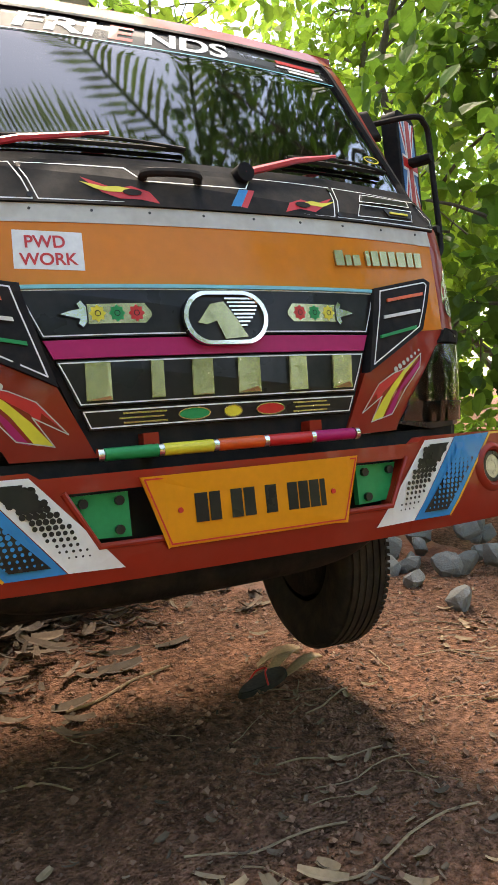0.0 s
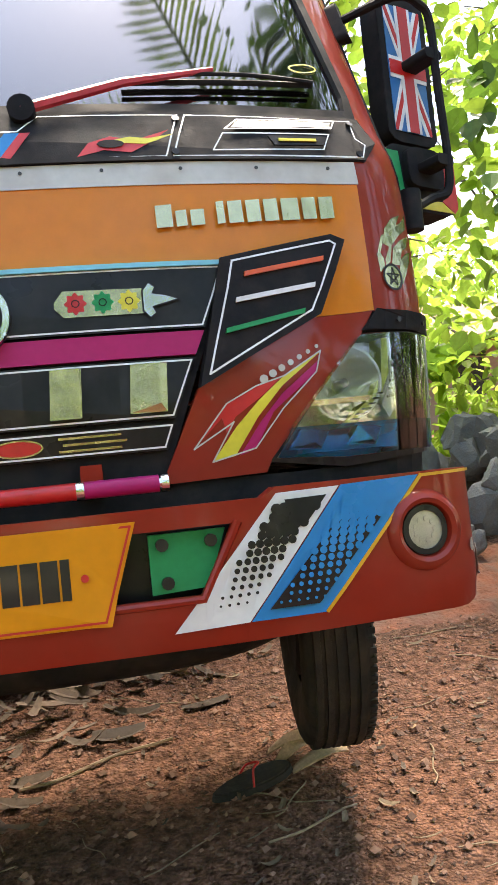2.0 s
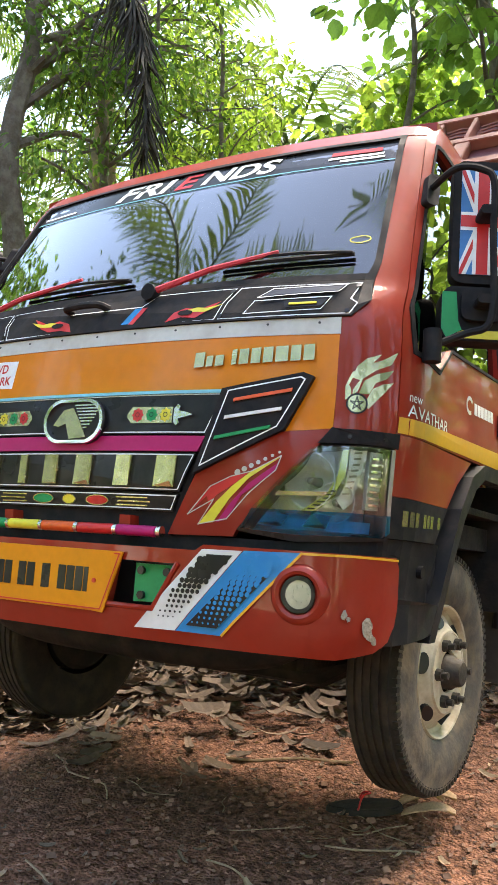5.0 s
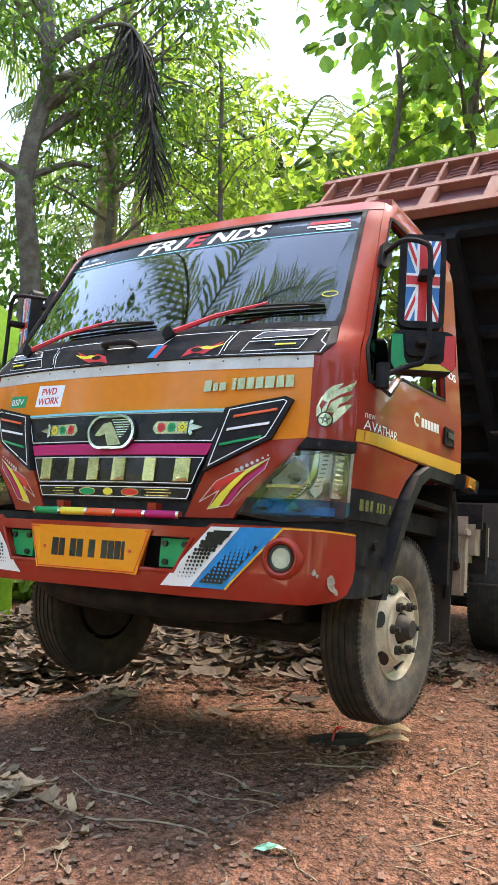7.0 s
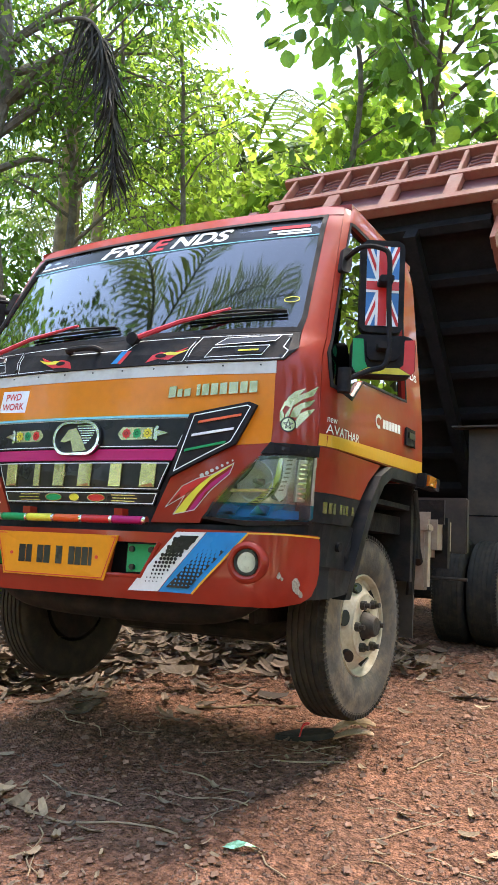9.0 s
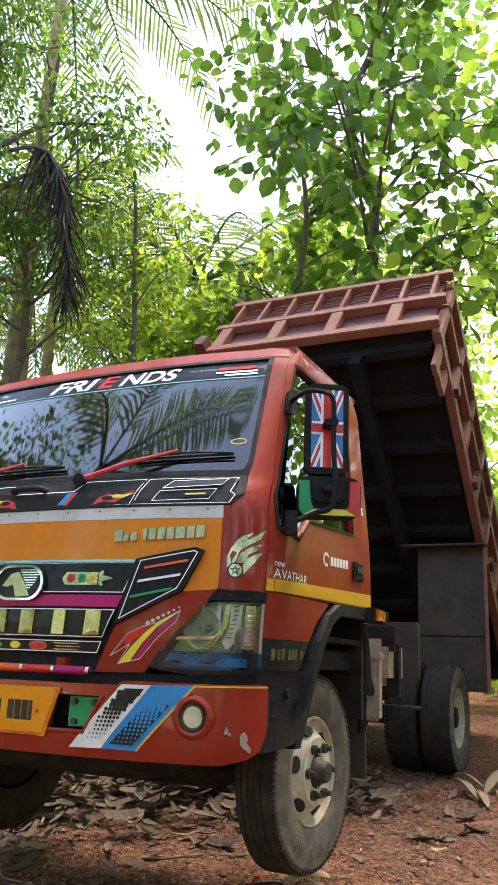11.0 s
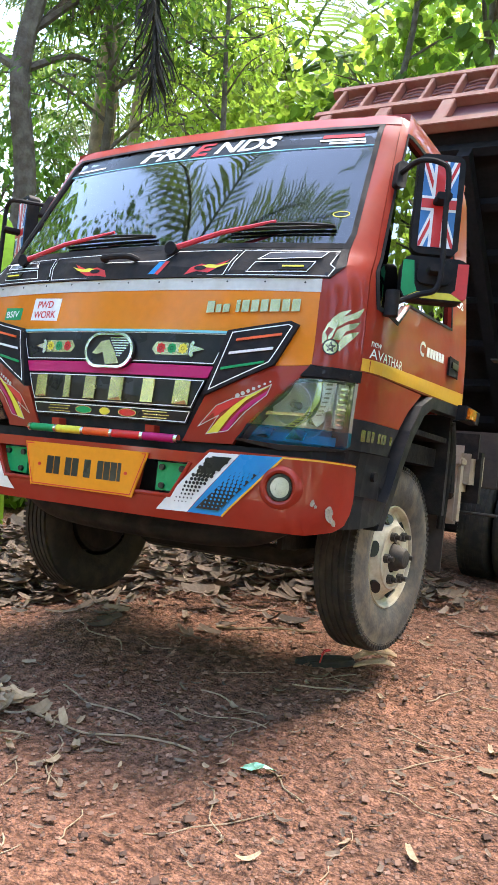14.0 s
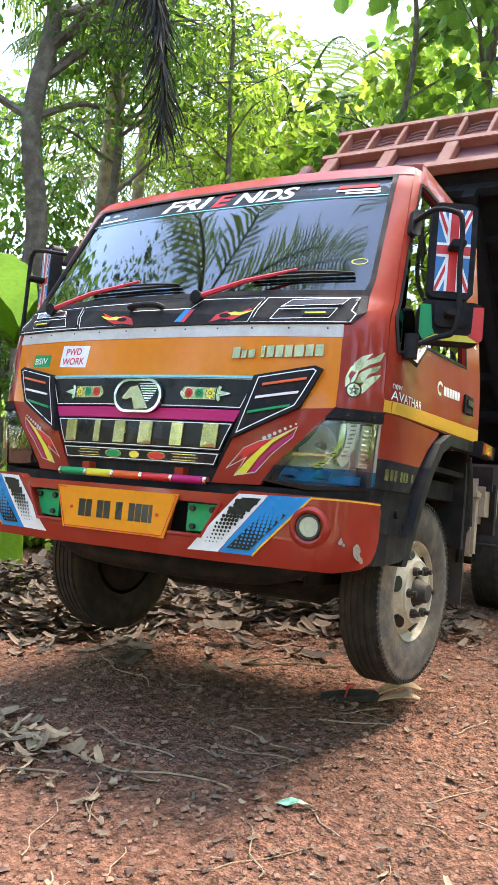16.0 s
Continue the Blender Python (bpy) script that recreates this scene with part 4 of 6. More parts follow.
def flames(s):
    """Painted flames on one side of the front."""
    f = lambda pts: [(s * u, v) for u, v in pts]
    g = [p for p in truck.children if p.name.startswith("fascia_panel")][0 if s > 0 else 1]
    whole = [(0.452, 0.888), (0.522, 0.972), (0.585, 1.003), (0.645, 1.020), (0.728, 1.068), (0.716, 1.025), (0.640, 0.955), (0.578, 0.880), (0.488, 0.860), (0.535, 0.935)]
    decal("flame_red", f([(0.452, 0.888), (0.522, 0.972), (0.585, 1.003), (0.645, 1.022), (0.600, 0.985), (0.540, 0.945), (0.520, 0.915), (0.512, 0.945)]), 0.0078, BRIGHTRED, g)
    decal("flame_yellow", f([(0.488, 0.860), (0.535, 0.868), (0.585, 0.940), (0.640, 1.000), (0.728, 1.066), (0.645, 1.020), (0.590, 0.975), (0.540, 0.925)]), 0.0082, LEMON, g)
    decal("flame_pink", f([(0.545, 0.868), (0.578, 0.878), (0.620, 0.950), (0.716, 1.025), (0.722, 1.048), (0.640, 0.985), (0.590, 0.930)]), 0.0080, PINK, g)
    line_on("flame_line", f(whole), 0.003, cab, 0.0095, CREAM, g, True)
    for k in range(7):
        t = k / 6
        decal("dot", f(disc(0.603 + 0.118 * t, 1.016 + 0.062 * t, 0.009 - 0.005 * t, 0.009 - 0.005 * t, 12)), 0.0080, CREAM, g)
    c = [p for p in truck.children if p.name.startswith("corner_panel")][0 if s > 0 else 1]
    tongues = [[(0.895, 1.235), (0.893, 1.275), (0.912, 1.318), (0.960, 1.345), (1.002, 1.362), (1.052, 1.395), (1.030, 1.352), (0.985, 1.330), (0.945, 1.300), (0.932, 1.262)],
               [(0.935, 1.256), (0.950, 1.295), (0.985, 1.318), (1.040, 1.338), (1.018, 1.308), (0.985, 1.292), (0.966, 1.256)],
               [(0.958, 1.238), (0.975, 1.272), (1.005, 1.290), (1.040, 1.300), (1.015, 1.268), (0.990, 1.240), (0.965, 1.212)],
               [(0.915, 1.300), (0.925, 1.335), (0.955, 1.362), (0.998, 1.378), (0.975, 1.352), (0.950, 1.330), (0.935, 1.305)]]
    for k, t in enumerate(tongues):
        decal("flame_foil", f(t), 0.0018 + 0.0004 * k, HOLO, c, label="silver foil flame sticker")
    ball = decal("ball", disc(s * 0.931, 1.226, 0.030, 0.028, 18), 0.0034, HOLO, c)
    line_on("ball_ring", disc(s * 0.931, 1.226, 0.030, 0.028, 18), 0.005, cab, 0.0046, GLOSSBLACK, ball, True)
    line_on("ball_star", [(s * 0.931 + 0.020 * math.cos(1.57 + k * 2.513), 1.226 + 0.020 * math.sin(1.57 + k * 2.513)) for k in range(5)], 0.003, cab, 0.0046, GLOSSBLACK, ball, True)
    a = [(0.275, 1.497), (0.300, 1.530), (0.345, 1.545), (0.395, 1.535), (0.468, 1.560), (0.420, 1.525), (0.385, 1.505), (0.330, 1.512)] if s > 0 else [(0.126, 1.495), (0.150, 1.530), (0.200, 1.545), (0.250, 1.535), (0.336, 1.566), (0.285, 1.522), (0.240, 1.505), (0.180, 1.505)]
    decal("flame_red", f(a), 0.0118, BRIGHTRED, cowl)
    mid = (sum(u for u, _ in a) / 8, sum(v for _, v in a) / 8)
    decal("flame_yellow", f([(mid[0] + (u - mid[0]) * 0.75 + 0.035, mid[1] + (v - mid[1]) * 0.45 + 0.008) for u, v in a]), 0.0130, LEMON, cowl)
    decal("flame_gap", f(disc(mid[0] - 0.02, mid[1], 0.028, 0.010, 10)), 0.0142, BLACK, cowl)


flames(1), flames(-1)
decal("blue_slash", [(0.085, 1.492), (0.118, 1.492), (0.165, 1.560), (0.135, 1.560)], 0.0118, BLUE, cowl)
decal("red_slash", [(0.118, 1.492), (0.140, 1.492), (0.186, 1.560), (0.165, 1.560)], 0.0119, BRIGHTRED, cowl)

# sun strip lettering
lettering("words", "FRI", -0.400, -0.085, 2.180, 0.076, cab, -0.003, STICKWHITE, ws, 0.03, 0.25)
lettering("words", "E", -0.070, 0.055, 2.180, 0.076, cab, -0.003, BRIGHTRED, ws, 0.03, 0.25)
lettering("words", "NDS", 0.068, 0.430, 2.180, 0.076, cab, -0.003, STICKWHITE, ws, 0.03, 0.25)
for u0, u1, z, h, c in ((0.650, 0.850, 2.216, 0.018, BRIGHTRED), (0.640, 0.862, 2.197, 0.011, STICKWHITE), (0.690, 0.868, 2.180, 0.011, STICKWHITE), (-0.88, -0.66, 2.185, 0.011, STICKWHITE)):
    decal("text_bar", [(u0, z), (u1, z), (u1, z + h), (u0, z + h)], -0.003, c, ws)
line_on("yellow_oval", disc(0.855, 1.80, 0.038, 0.014, 18), 0.004, cab, -0.006, LEMON, ws, True)

# wipers
for piv, elbow, b0, b1 in (((0.172, 1.620), (0.600, 1.750), (0.39, 1.718), (0.850, 1.733)), ((-0.735, 1.616), (-0.215, 1.732), (-0.534, 1.700), (0.020, 1.702))):
    bm = bmesh.new()
    tube(bm, [cab(*piv, 0.035), cab((piv[0] + elbow[0]) / 2, (piv[1] + elbow[1]) / 2 + 0.006, 0.045), cab(*elbow, 0.03)], [0.012, 0.010, 0.006], 6)
    wp = part("wiper", bm, WIPERRED, truck, "red wiper arm with a black blade", smooth=True)
    part("knuckle", lathe(bmesh.new(), [(0.001, -0.03), (0.028, -0.028), (0.028, 0.02), (0.012, 0.03)], tuple(cab(*piv, 0.02)), "y", 16), BLACK, wp, smooth=True)
    part("blade", tube(bmesh.new(), [cab(b0[0] + (b1[0] - b0[0]) * k / 8, b0[1] + (b1[1] - b0[1]) * k / 8, 0.006) for k in range(9)], 0.007, 6), BLACK, wp)
    part("blade_frame", tube(bmesh.new(), [cab(b0[0] + (b1[0] - b0[0]) * k / 8, b0[1] + (b1[1] - b0[1]) * k / 8 + 0.012 * math.sin(math.pi * k / 8), 0.02 + 0.008 * math.sin(math.pi * k / 8)) for k in range(9)], 0.005, 6), BLACK, wp)

# ---------------------------------------------------------------- truck: mirrors
def rounded(x0, x1, z0, z1, r, n=5):
    out = []
    for cx_, cz, a0 in ((x1 - r, z1 - r, 0), (x0 + r, z1 - r, 90), (x0 + r, z0 + r, 180), (x1 - r, z0 + r, 270)):
        out += [(cx_ + r * math.cos(radians(a0 + 90 * k / n)), cz + r * math.sin(radians(a0 + 90 * k / n))) for k in range(n + 1)]
    return out


def mirrors(s):
    """The outside mirrors of one side; s: 1 or -1."""
    mr = new("side_mirrors")
    mr.parent = truck
    tagged(mr, "black side mirrors with flag-coloured backs on a bent arm")
    ca, sa = math.cos(radians(28)), math.sin(radians(28))
    fn = lambda w, z, d: Vector((s * (1.155 + w * 1.12 * ca + d * sa), 4.65 + w * 1.12 * sa - d * ca, z))
    head = part("mirror_head", sheet(rounded(-0.084, 0.084, 1.676, 2.082, 0.035), [], fn, -0.06, 0.0, 1), BLACK, mr, bevel=0.012, smooth=True)
    part("mirror_glass", sheet(rounded(-0.075, 0.075, 1.688, 2.070, 0.03), [], fn, -0.064, -0.061, 1), CHROME, head)
    x0, x1, z0, z1 = -0.062, 0.062, 1.704, 2.054
    flag = part("flag_sticker", sheet([(x0, z0), (x1, z0), (x1, z1), (x0, z1)], [], fn, 0.0, 0.002, 1), FLAGBLUE, head, "blue sticker with red and white crosses")
    cx_, cz = 0.0, (z0 + z1) / 2

    def band(pts, d, c):
        part("flag_band", sheet(pts, [], fn, d - 0.001, d, 1), c, flag)
    for a, b in (((x0, z0), (x1, z1)), ((x0, z1), (x1, z0))):
        for w, d, c in ((0.038, 0.0030, STICKWHITE), (0.014, 0.0042, BRIGHTRED)):
            up = 1 if b[1] > a[1] else -1
            k = w * 0.5
            band([(a[0], a[1] + up * w), (a[0], a[1]), (a[0] + k, a[1]), (b[0], b[1] - up * w), (b[0], b[1]), (b[0] - k, b[1])], d, c)
    for w, h, d, c in ((0.026, 0.030, 0.0054, STICKWHITE), (0.016, 0.019, 0.0066, BRIGHTRED)):
        band([(cx_ - w, z0), (cx_ + w, z0), (cx_ + w, z1), (cx_ - w, z1)], d, c)
        band([(x0, cz - h), (cx_ - w, cz - h), (cx_ - w, cz + h), (x0, cz + h)], d, c)
        band([(cx_ + w, cz - h), (x1, cz - h), (x1, cz + h), (cx_ + w, cz + h)], d, c)
    low = part("wide_mirror_head", sheet(rounded(-0.108, 0.132, 1.490, 1.664, 0.04), [], fn, -0.09, 0.0, 1), BLACK, mr, bevel=0.014, smooth=True)
    for c, pts in ((GREEN, [(-0.105, 1.645), (-0.105, 1.525), (-0.090, 1.497), (-0.048, 1.524), (-0.058, 1.550), (-0.066, 1.645)]), (LEMON, [(-0.087, 1.497), (0.114, 1.497), (0.072, 1.524), (-0.046, 1.522)]), (BRIGHTRED, [(0.116, 1.497), (0.129, 1.512), (0.129, 1.648), (0.090, 1.645), (0.088, 1.540), (0.074, 1.525)])):
        part("colour_patch", sheet(pts, [], fn, 0.0, 0.0025, 1), c, low)
    part("bulge", sheet(rounded(-0.055, 0.07, 1.55, 1.655, 0.03), [], fn, 0.0, 0.022, 1), BLACK, low, bevel=0.012, smooth=True)
    a, b = cab(s * 1.090, 2.020, 0.02), cab(s * 1.150, 1.440, 0.03)
    bm = bmesh.new()
    q = [fn(-0.09, 2.02, 0.075), fn(-0.02, 2.015, 0.085), fn(0.012, 1.975, 0.085), fn(0.014, 1.80, 0.085), fn(0.020, 1.60, 0.085), fn(0.005, 1.515, 0.085), fn(-0.05, 1.490, 0.08)]
    tube(bm, smooth_line([a] + q + [b], 5), 0.0115, 8)
    part("mirror_arm", bm, BLACK, mr, smooth=True)
    part("arm_bracket", sheet([(s * u, z) for u, z in rounded(1.065, 1.125, 1.95, 2.08, 0.02)], [], cab, 0.0, 0.035), BLACK, mr, bevel=0.006)
    part("arm_bracket", tube(bmesh.new(), [b + Vector((0, 0, -0.05)), b + Vector((0, 0, 0.05))], 0.028, 12), BLACK, mr, smooth=True)
    for z in (1.885, 1.600):
        part("clamp", sheet(rounded(-0.022, 0.032, z - 0.014, z + 0.014, 0.010), [], fn, 0.0, 0.092, 1), BLACK, mr, bevel=0.006)
    return mr


mirrors(1), mirrors(-1)

# ---------------------------------------------------------------- truck: doors, arches, steps
for d_, s in ((right_door, 1), (left_door, -1)):
    if s > 0:
        lettering("words", "new", 1.10, 1.16, 1.258, 0.020, cab, 0.0032, STICKWHITE, d_, 0.0)
        lettering("words", "AVATHAR", 1.095, 1.40, 1.212, 0.038, cab, 0.0032, STICKWHITE, d_, 0.0)
        line_on("round_mark", disc(1.64, 1.352, 0.035, 0.026, 16)[2:14], 0.014, cab, 0.0032, STICKWHITE, d_)
        for k in range(6):
            decal("mark", [(1.70 + 0.044 * k, 1.330 + 0.002 * k), (1.735 + 0.044 * k, 1.330 + 0.002 * k), (1.735 + 0.044 * k, 1.372 + 0.002 * k), (1.70 + 0.044 * k, 1.372 + 0.002 * k)], 0.0032, STICKWHITE, d_)
        lettering("words", "FRIENDS", side(5.20), side(5.60), 1.66, 0.04, cab, 0.0032, STICKWHITE, d_, 0.02)
        for k in range(9):
            if k not in (3, 7):
                decal("mark", [(1.112 + 0.033 * k, 0.893 + 0.001 * k), (1.136 + 0.033 * k, 0.893 + 0.001 * k), (1.136 + 0.033 * k, 0.938), (1.112 + 0.033 * k, 0.938)], 0.0055, HOLO, d_)
    m = list if s > 0 else mirror
    OUT = [(side(4.66), 0.55), (side(4.73), 0.68), (side(4.78), 0.80), (side(4.87), 0.98), (side(4.97), 1.10), (side(5.10), 1.155), (side(5.68), 1.170), (side(5.68), 1.115), (side(5.12), 1.105), (side(5.02), 1.06), (side(4.92), 0.95), (side(4.83), 0.79), (side(4.78), 0.66), (side(4.72), 0.55)]
    part("arch_flare", sheet(m(OUT), [], cab, -0.03, 0.03), STEP, truck, "dark grey plastic wheel-arch flare", bevel=0.008)
    part("step_panel", sheet(m([(0.96, 0.57), (side(4.69), 0.57), (side(4.75), 0.72), (side(4.79), 0.853), (0.96, 0.853)]), [], cab, -0.05, -0.012), STEP, truck, "dark step panel", bevel=0.004)
    part("step_cap", sheet(disc(s * (side(4.62)), 0.765, 0.022, 0.020, 16), [], cab, -0.012, 0.004), BLACK, truck)
    part("bumper_end", sheet(m([(side(4.36), 0.550), (side(4.68), 0.575), (side(4.72), 0.665), (side(4.36), 0.690)]), [], cab, -0.10, 0.03), STEP, truck, "grey plastic bumper end", bevel=0.015)
    lampm = part("side_marker", sheet(m([(side(5.50), 1.098), (side(5.76), 1.098), (side(5.76), 1.160), (side(5.50), 1.172)]), [], cab, 0.03, 0.075), BLACK, truck, "black side marker with an amber lens", bevel=0.006)
    part("amber_lens", sheet(m([(side(5.52), 1.108), (side(5.66), 1.108), (side(5.66), 1.155), (side(5.52), 1.162)]), [], cab, 0.075, 0.088), AMBER, lampm, bevel=0.005)
    part("wheel_housing", box(bmesh.new(), s * 0.62 - 0.012, s * 0.62 + 0.012, 4.62, 5.72, 0.42, 1.10), CHASSIS, truck)
    part("wheel_housing", box(bmesh.new(), min(s * 0.62, s * 1.0), max(s * 0.62, s * 1.0), 4.70, 5.70, 0.985, 1.01), CHASSIS, truck)
    part("wheel_housing", box(bmesh.new(), min(s * 0.40, s * 1.01), max(s * 0.40, s * 1.01), 5.60, 5.64, 0.62, 1.125), CHASSIS, truck)
    part("mud_flap", box(bmesh.new(), min(s * 0.70, s * 1.00), max(s * 0.70, s * 1.00), 5.70, 5.715, 0.33, 0.80), GALV, truck, "dusty rubber mud flap")
    part("flap_bracket", tube(bmesh.new(), smooth_line([(s * 0.98, 5.70, 1.10), (s * 0.99, 5.72, 0.95), (s * 1.0, 5.72, 0.74)]), 0.03, 8), CHASSIS, truck, smooth=True)
    part("arch_stay", tube(bmesh.new(), [(s * 1.0, 5.62, 1.08), (s * 1.0, 5.69, 0.95), (s * 0.98, 5.70, 0.55)], 0.022, 8), CHASSIS, truck)

# cab inside
part("dashboard", box(bmesh.new(), -0.88, 0.88, 4.42, 4.75, 1.35, 1.60), INTERIOR, truck, bevel=0.04)
part("floor_console", box(bmesh.new(), -0.15, 0.15, 4.6, 5.5, 0.95, 1.20), INTERIOR, truck, bevel=0.03)
for x in (-0.5, 0.45):
    w_ = 0.27 if x < 0 else 0.42
    part("seat", box(bmesh.new(), x - w_, x + w_, 4.98, 5.45, 1.12, 1.28), SEAT, truck, bevel=0.04)
    part("backrest", box(bmesh.new(), x - w_, x + w_, 5.40, 5.54, 1.25, 1.85), SEAT, truck, bevel=0.05)
st = bmesh.new()
tube(st, [Vector((-0.5 + 0.2 * math.cos(a), 4.80 - 0.10 * math.sin(a), 1.62 + 0.17 * math.sin(a))) for a in np.linspace(0, 2 * math.pi, 33)], 0.014, 8, False)
tube(st, [(-0.5, 4.80, 1.62), (-0.5, 4.62, 1.48)], 0.025)
tube(st, [(-0.69, 4.80, 1.62), (-0.31, 4.80, 1.62)], 0.012)
part("steering_wheel", st, BLACK, truck, smooth=True)
part("inner_lining", box(bmesh.new(), -0.90, 0.90, 4.92, 5.60, 2.27, 2.30), mat("headlining", (0.35, 0.34, 0.31), 0.8), truck)

# ---------------------------------------------------------------- truck: behind the cab and bed fittings
air = part("air_canister", box(bmesh.new(), 0.68, 0.80, 6.62, 6.72, 0.55, 0.95), CANWHITE, truck, "weathered cream upright canister", bevel=0.02)
part("cap", box(bmesh.new(), 0.67, 0.81, 6.61, 6.73, 0.92, 0.97), CANWHITE, air, bevel=0.01)
part("pipe", tube(bmesh.new(), smooth_line([(0.74, 6.0, 1.12), (0.80, 6.2, 1.02), (0.78, 6.45, 0.80), (0.74, 6.65, 0.72)]), 0.03), CHASSIS, truck, smooth=True)
part("pipe", tube(bmesh.new(), smooth_line([(0.66, 5.9, 1.12), (0.70, 6.25, 0.96), (0.66, 6.5, 0.92)]), 0.018), CANWHITE, truck, smooth=True)
part("battery_box", box(bmesh.new(), 0.48, 0.80, 6.80, 7.25, 0.76, 1.06), CANWHITE, truck, "rounded grey battery cover", bevel=0.05)
part("battery_strap", box(bmesh.new(), 0.47, 0.835, 6.98, 7.04, 0.69, 1.03), CHASSIS, truck)
part("bed_post", box(bmesh.new(), 0.46, 0.86, 7.40, 7.47, 0.80, 1.20), GALV, truck, bevel=0.01)
part("bed_post", box(bmesh.new(), 0.40, 0.84, 6.86, 6.89, 0.98, 1.14), CHASSIS, truck)
part("fuel_tank", lathe(bmesh.new(), [(0.01, -0.4), (0.2, -0.4), (0.22, -0.37), (0.22, 0.37), (0.2, 0.4), (0.01, 0.4)], (-0.66, 6.9, 0.72), "y", 28), CHASSIS, truck, smooth=True)
part("tipping_ram", tube(bmesh.new(), [(0, 6.6, 0.7), (0, 7.9, 2.5)], [0.09, 0.06]), STEEL, truck, smooth=True)
part("tie_bar", tube(bmesh.new(), [(0.45, 7.2, 0.62), (0.92, 7.2, 0.62)], 0.012), STEEL, truck)
for s in (1, -1):
    x0, x1 = (0.54, 1.13) if s > 0 else (-1.13, -0.54)
    gd = part("wheel_guard", box(bmesh.new(), x0, x1, 8.74, 8.75, 1.16, 1.92), GALV, truck, "dull brown sheet-metal wheel guard")
    part("lower_sheet", box(bmesh.new(), x0, x1, 8.755, 8.765, 0.70, 1.15), GALV, gd)
    part("folded_lip", box(bmesh.new(), x0 - (0.12 if s > 0 else 0.03), x1 + (0.03 if s > 0 else 0.12), 8.60, 8.75, 1.92, 1.935), GALV, gd)
    part("folded_edge", box(bmesh.new(), (x1 if s > 0 else x0) - 0.012, (x1 if s > 0 else x0) + 0.012, 8.70, 8.74, 0.70, 1.92), BEDPINK, gd)
    e = part("lock_ear", box(bmesh.new(), s * 1.03 - 0.02, s * 1.03 + 0.02, 0.10, 0.20, -0.40, -0.06), BEDPINK, bed, bevel=0.004)
    part("lock_ear_leg", box(bmesh.new(), s * 1.03 - 0.02, s * 1.03 + 0.02, 0.34, 0.42, -0.34, -0.06), BEDPINK, bed)
    part("lock_ear_bar", box(bmesh.new(), s * 1.03 - 0.02, s * 1.03 + 0.02, 0.20, 0.34, -0.36, -0.28), BEDPINK, bed)
    for k in range(4):
        y = 0.55 + k * 0.95
        part("hook", box(bmesh.new(), s * 1.08 - 0.02, s * 1.08 + 0.02, y, y + 0.10, -0.02, 0.08), BEDRED, bed, bevel=0.008)
for k in range(7):
    for j in range(5):
        x = -BEDW + 0.10 + k * (2 * BEDW - 0.12) / 7
        z = 0.52 + 0.075 * j
        part("mesh_rod", tube(bmesh.new(), [(x, -0.035, z), (x + 0.11, -0.045, z + 0.012), (x + 0.22, -0.035, z)], 0.009, 5), BEDPINK, bed)
part("canopy_lip", box(bmesh.new(), -BEDW + 0.1, BEDW - 0.1, -0.06, 0.02, BEDH + 0.10, BEDH + 0.16), BEDRED, bed, bevel=0.01)
part("exhaust_stub", box(bmesh.new(), -1.10, -1.0, -0.18, -0.06, -0.05, 0.12), BEDRED, bed, bevel=0.01)


# ---------------------------------------------------------------- ground
def height(x, y):
    """The lie of the land."""
    h = 0.07 * math.exp(-((y - 6.2) / 1.3) ** 2) * math.exp(-((x - 0.4) / 2.2) ** 2)
    h += 0.30 * max(0.0, min(1.0, (x - 1.3) / 2.0)) * max(0.0, min(1.0, (y - 7.2) / 2.0))
    r = math.hypot(x, y - 4)
    h += 0.05 * noise.noise(Vector((x * 0.35, y * 0.35, 1))) * min(1, r / 5)
    h += 0.020 * noise.noise(Vector((x * 2.1, y * 2.1, 4))) + 0.012 * noise.noise(Vector((x * 6, y * 6, 9)))
    return h


def ground_mesh():
    def steps(lo, hi, near0, near1, fine):
        a = list(np.arange(near0, near1, fine))
        k, s = near0, fine
        left = []
        while k > lo:
            s *= 1.25
            k -= s
            left.append(max(k, lo))
        k, s = near1, fine
        right = [near1]
        while k < hi:
            s *= 1.25
            k += s
            right.append(min(k, hi))
        return left[::-1] + a + right
    xs, ys = steps(-400, 400, -4.0, 4.5, 0.045), steps(-400, 400, 0.5, 11.0, 0.045)
    verts = []
    for y in ys:
        for x in xs:
            near = 1 if (-4.2 < x < 4.7 and 0.3 < y < 11.2) else 0
            z = height(x, y)
            if near:
                z += 0.012 * noise.noise(Vector((x * 15, y * 15, 2))) + 0.010 * noise.noise(Vector((x * 34, y * 34, 7)))
            verts.append((x, y, z))
    n = len(xs)
    faces = [(j * n + i, j * n + i + 1, (j + 1) * n + i + 1, (j + 1) * n + i) for j in range(len(ys) - 1) for i in range(n - 1)]
    return verts, faces


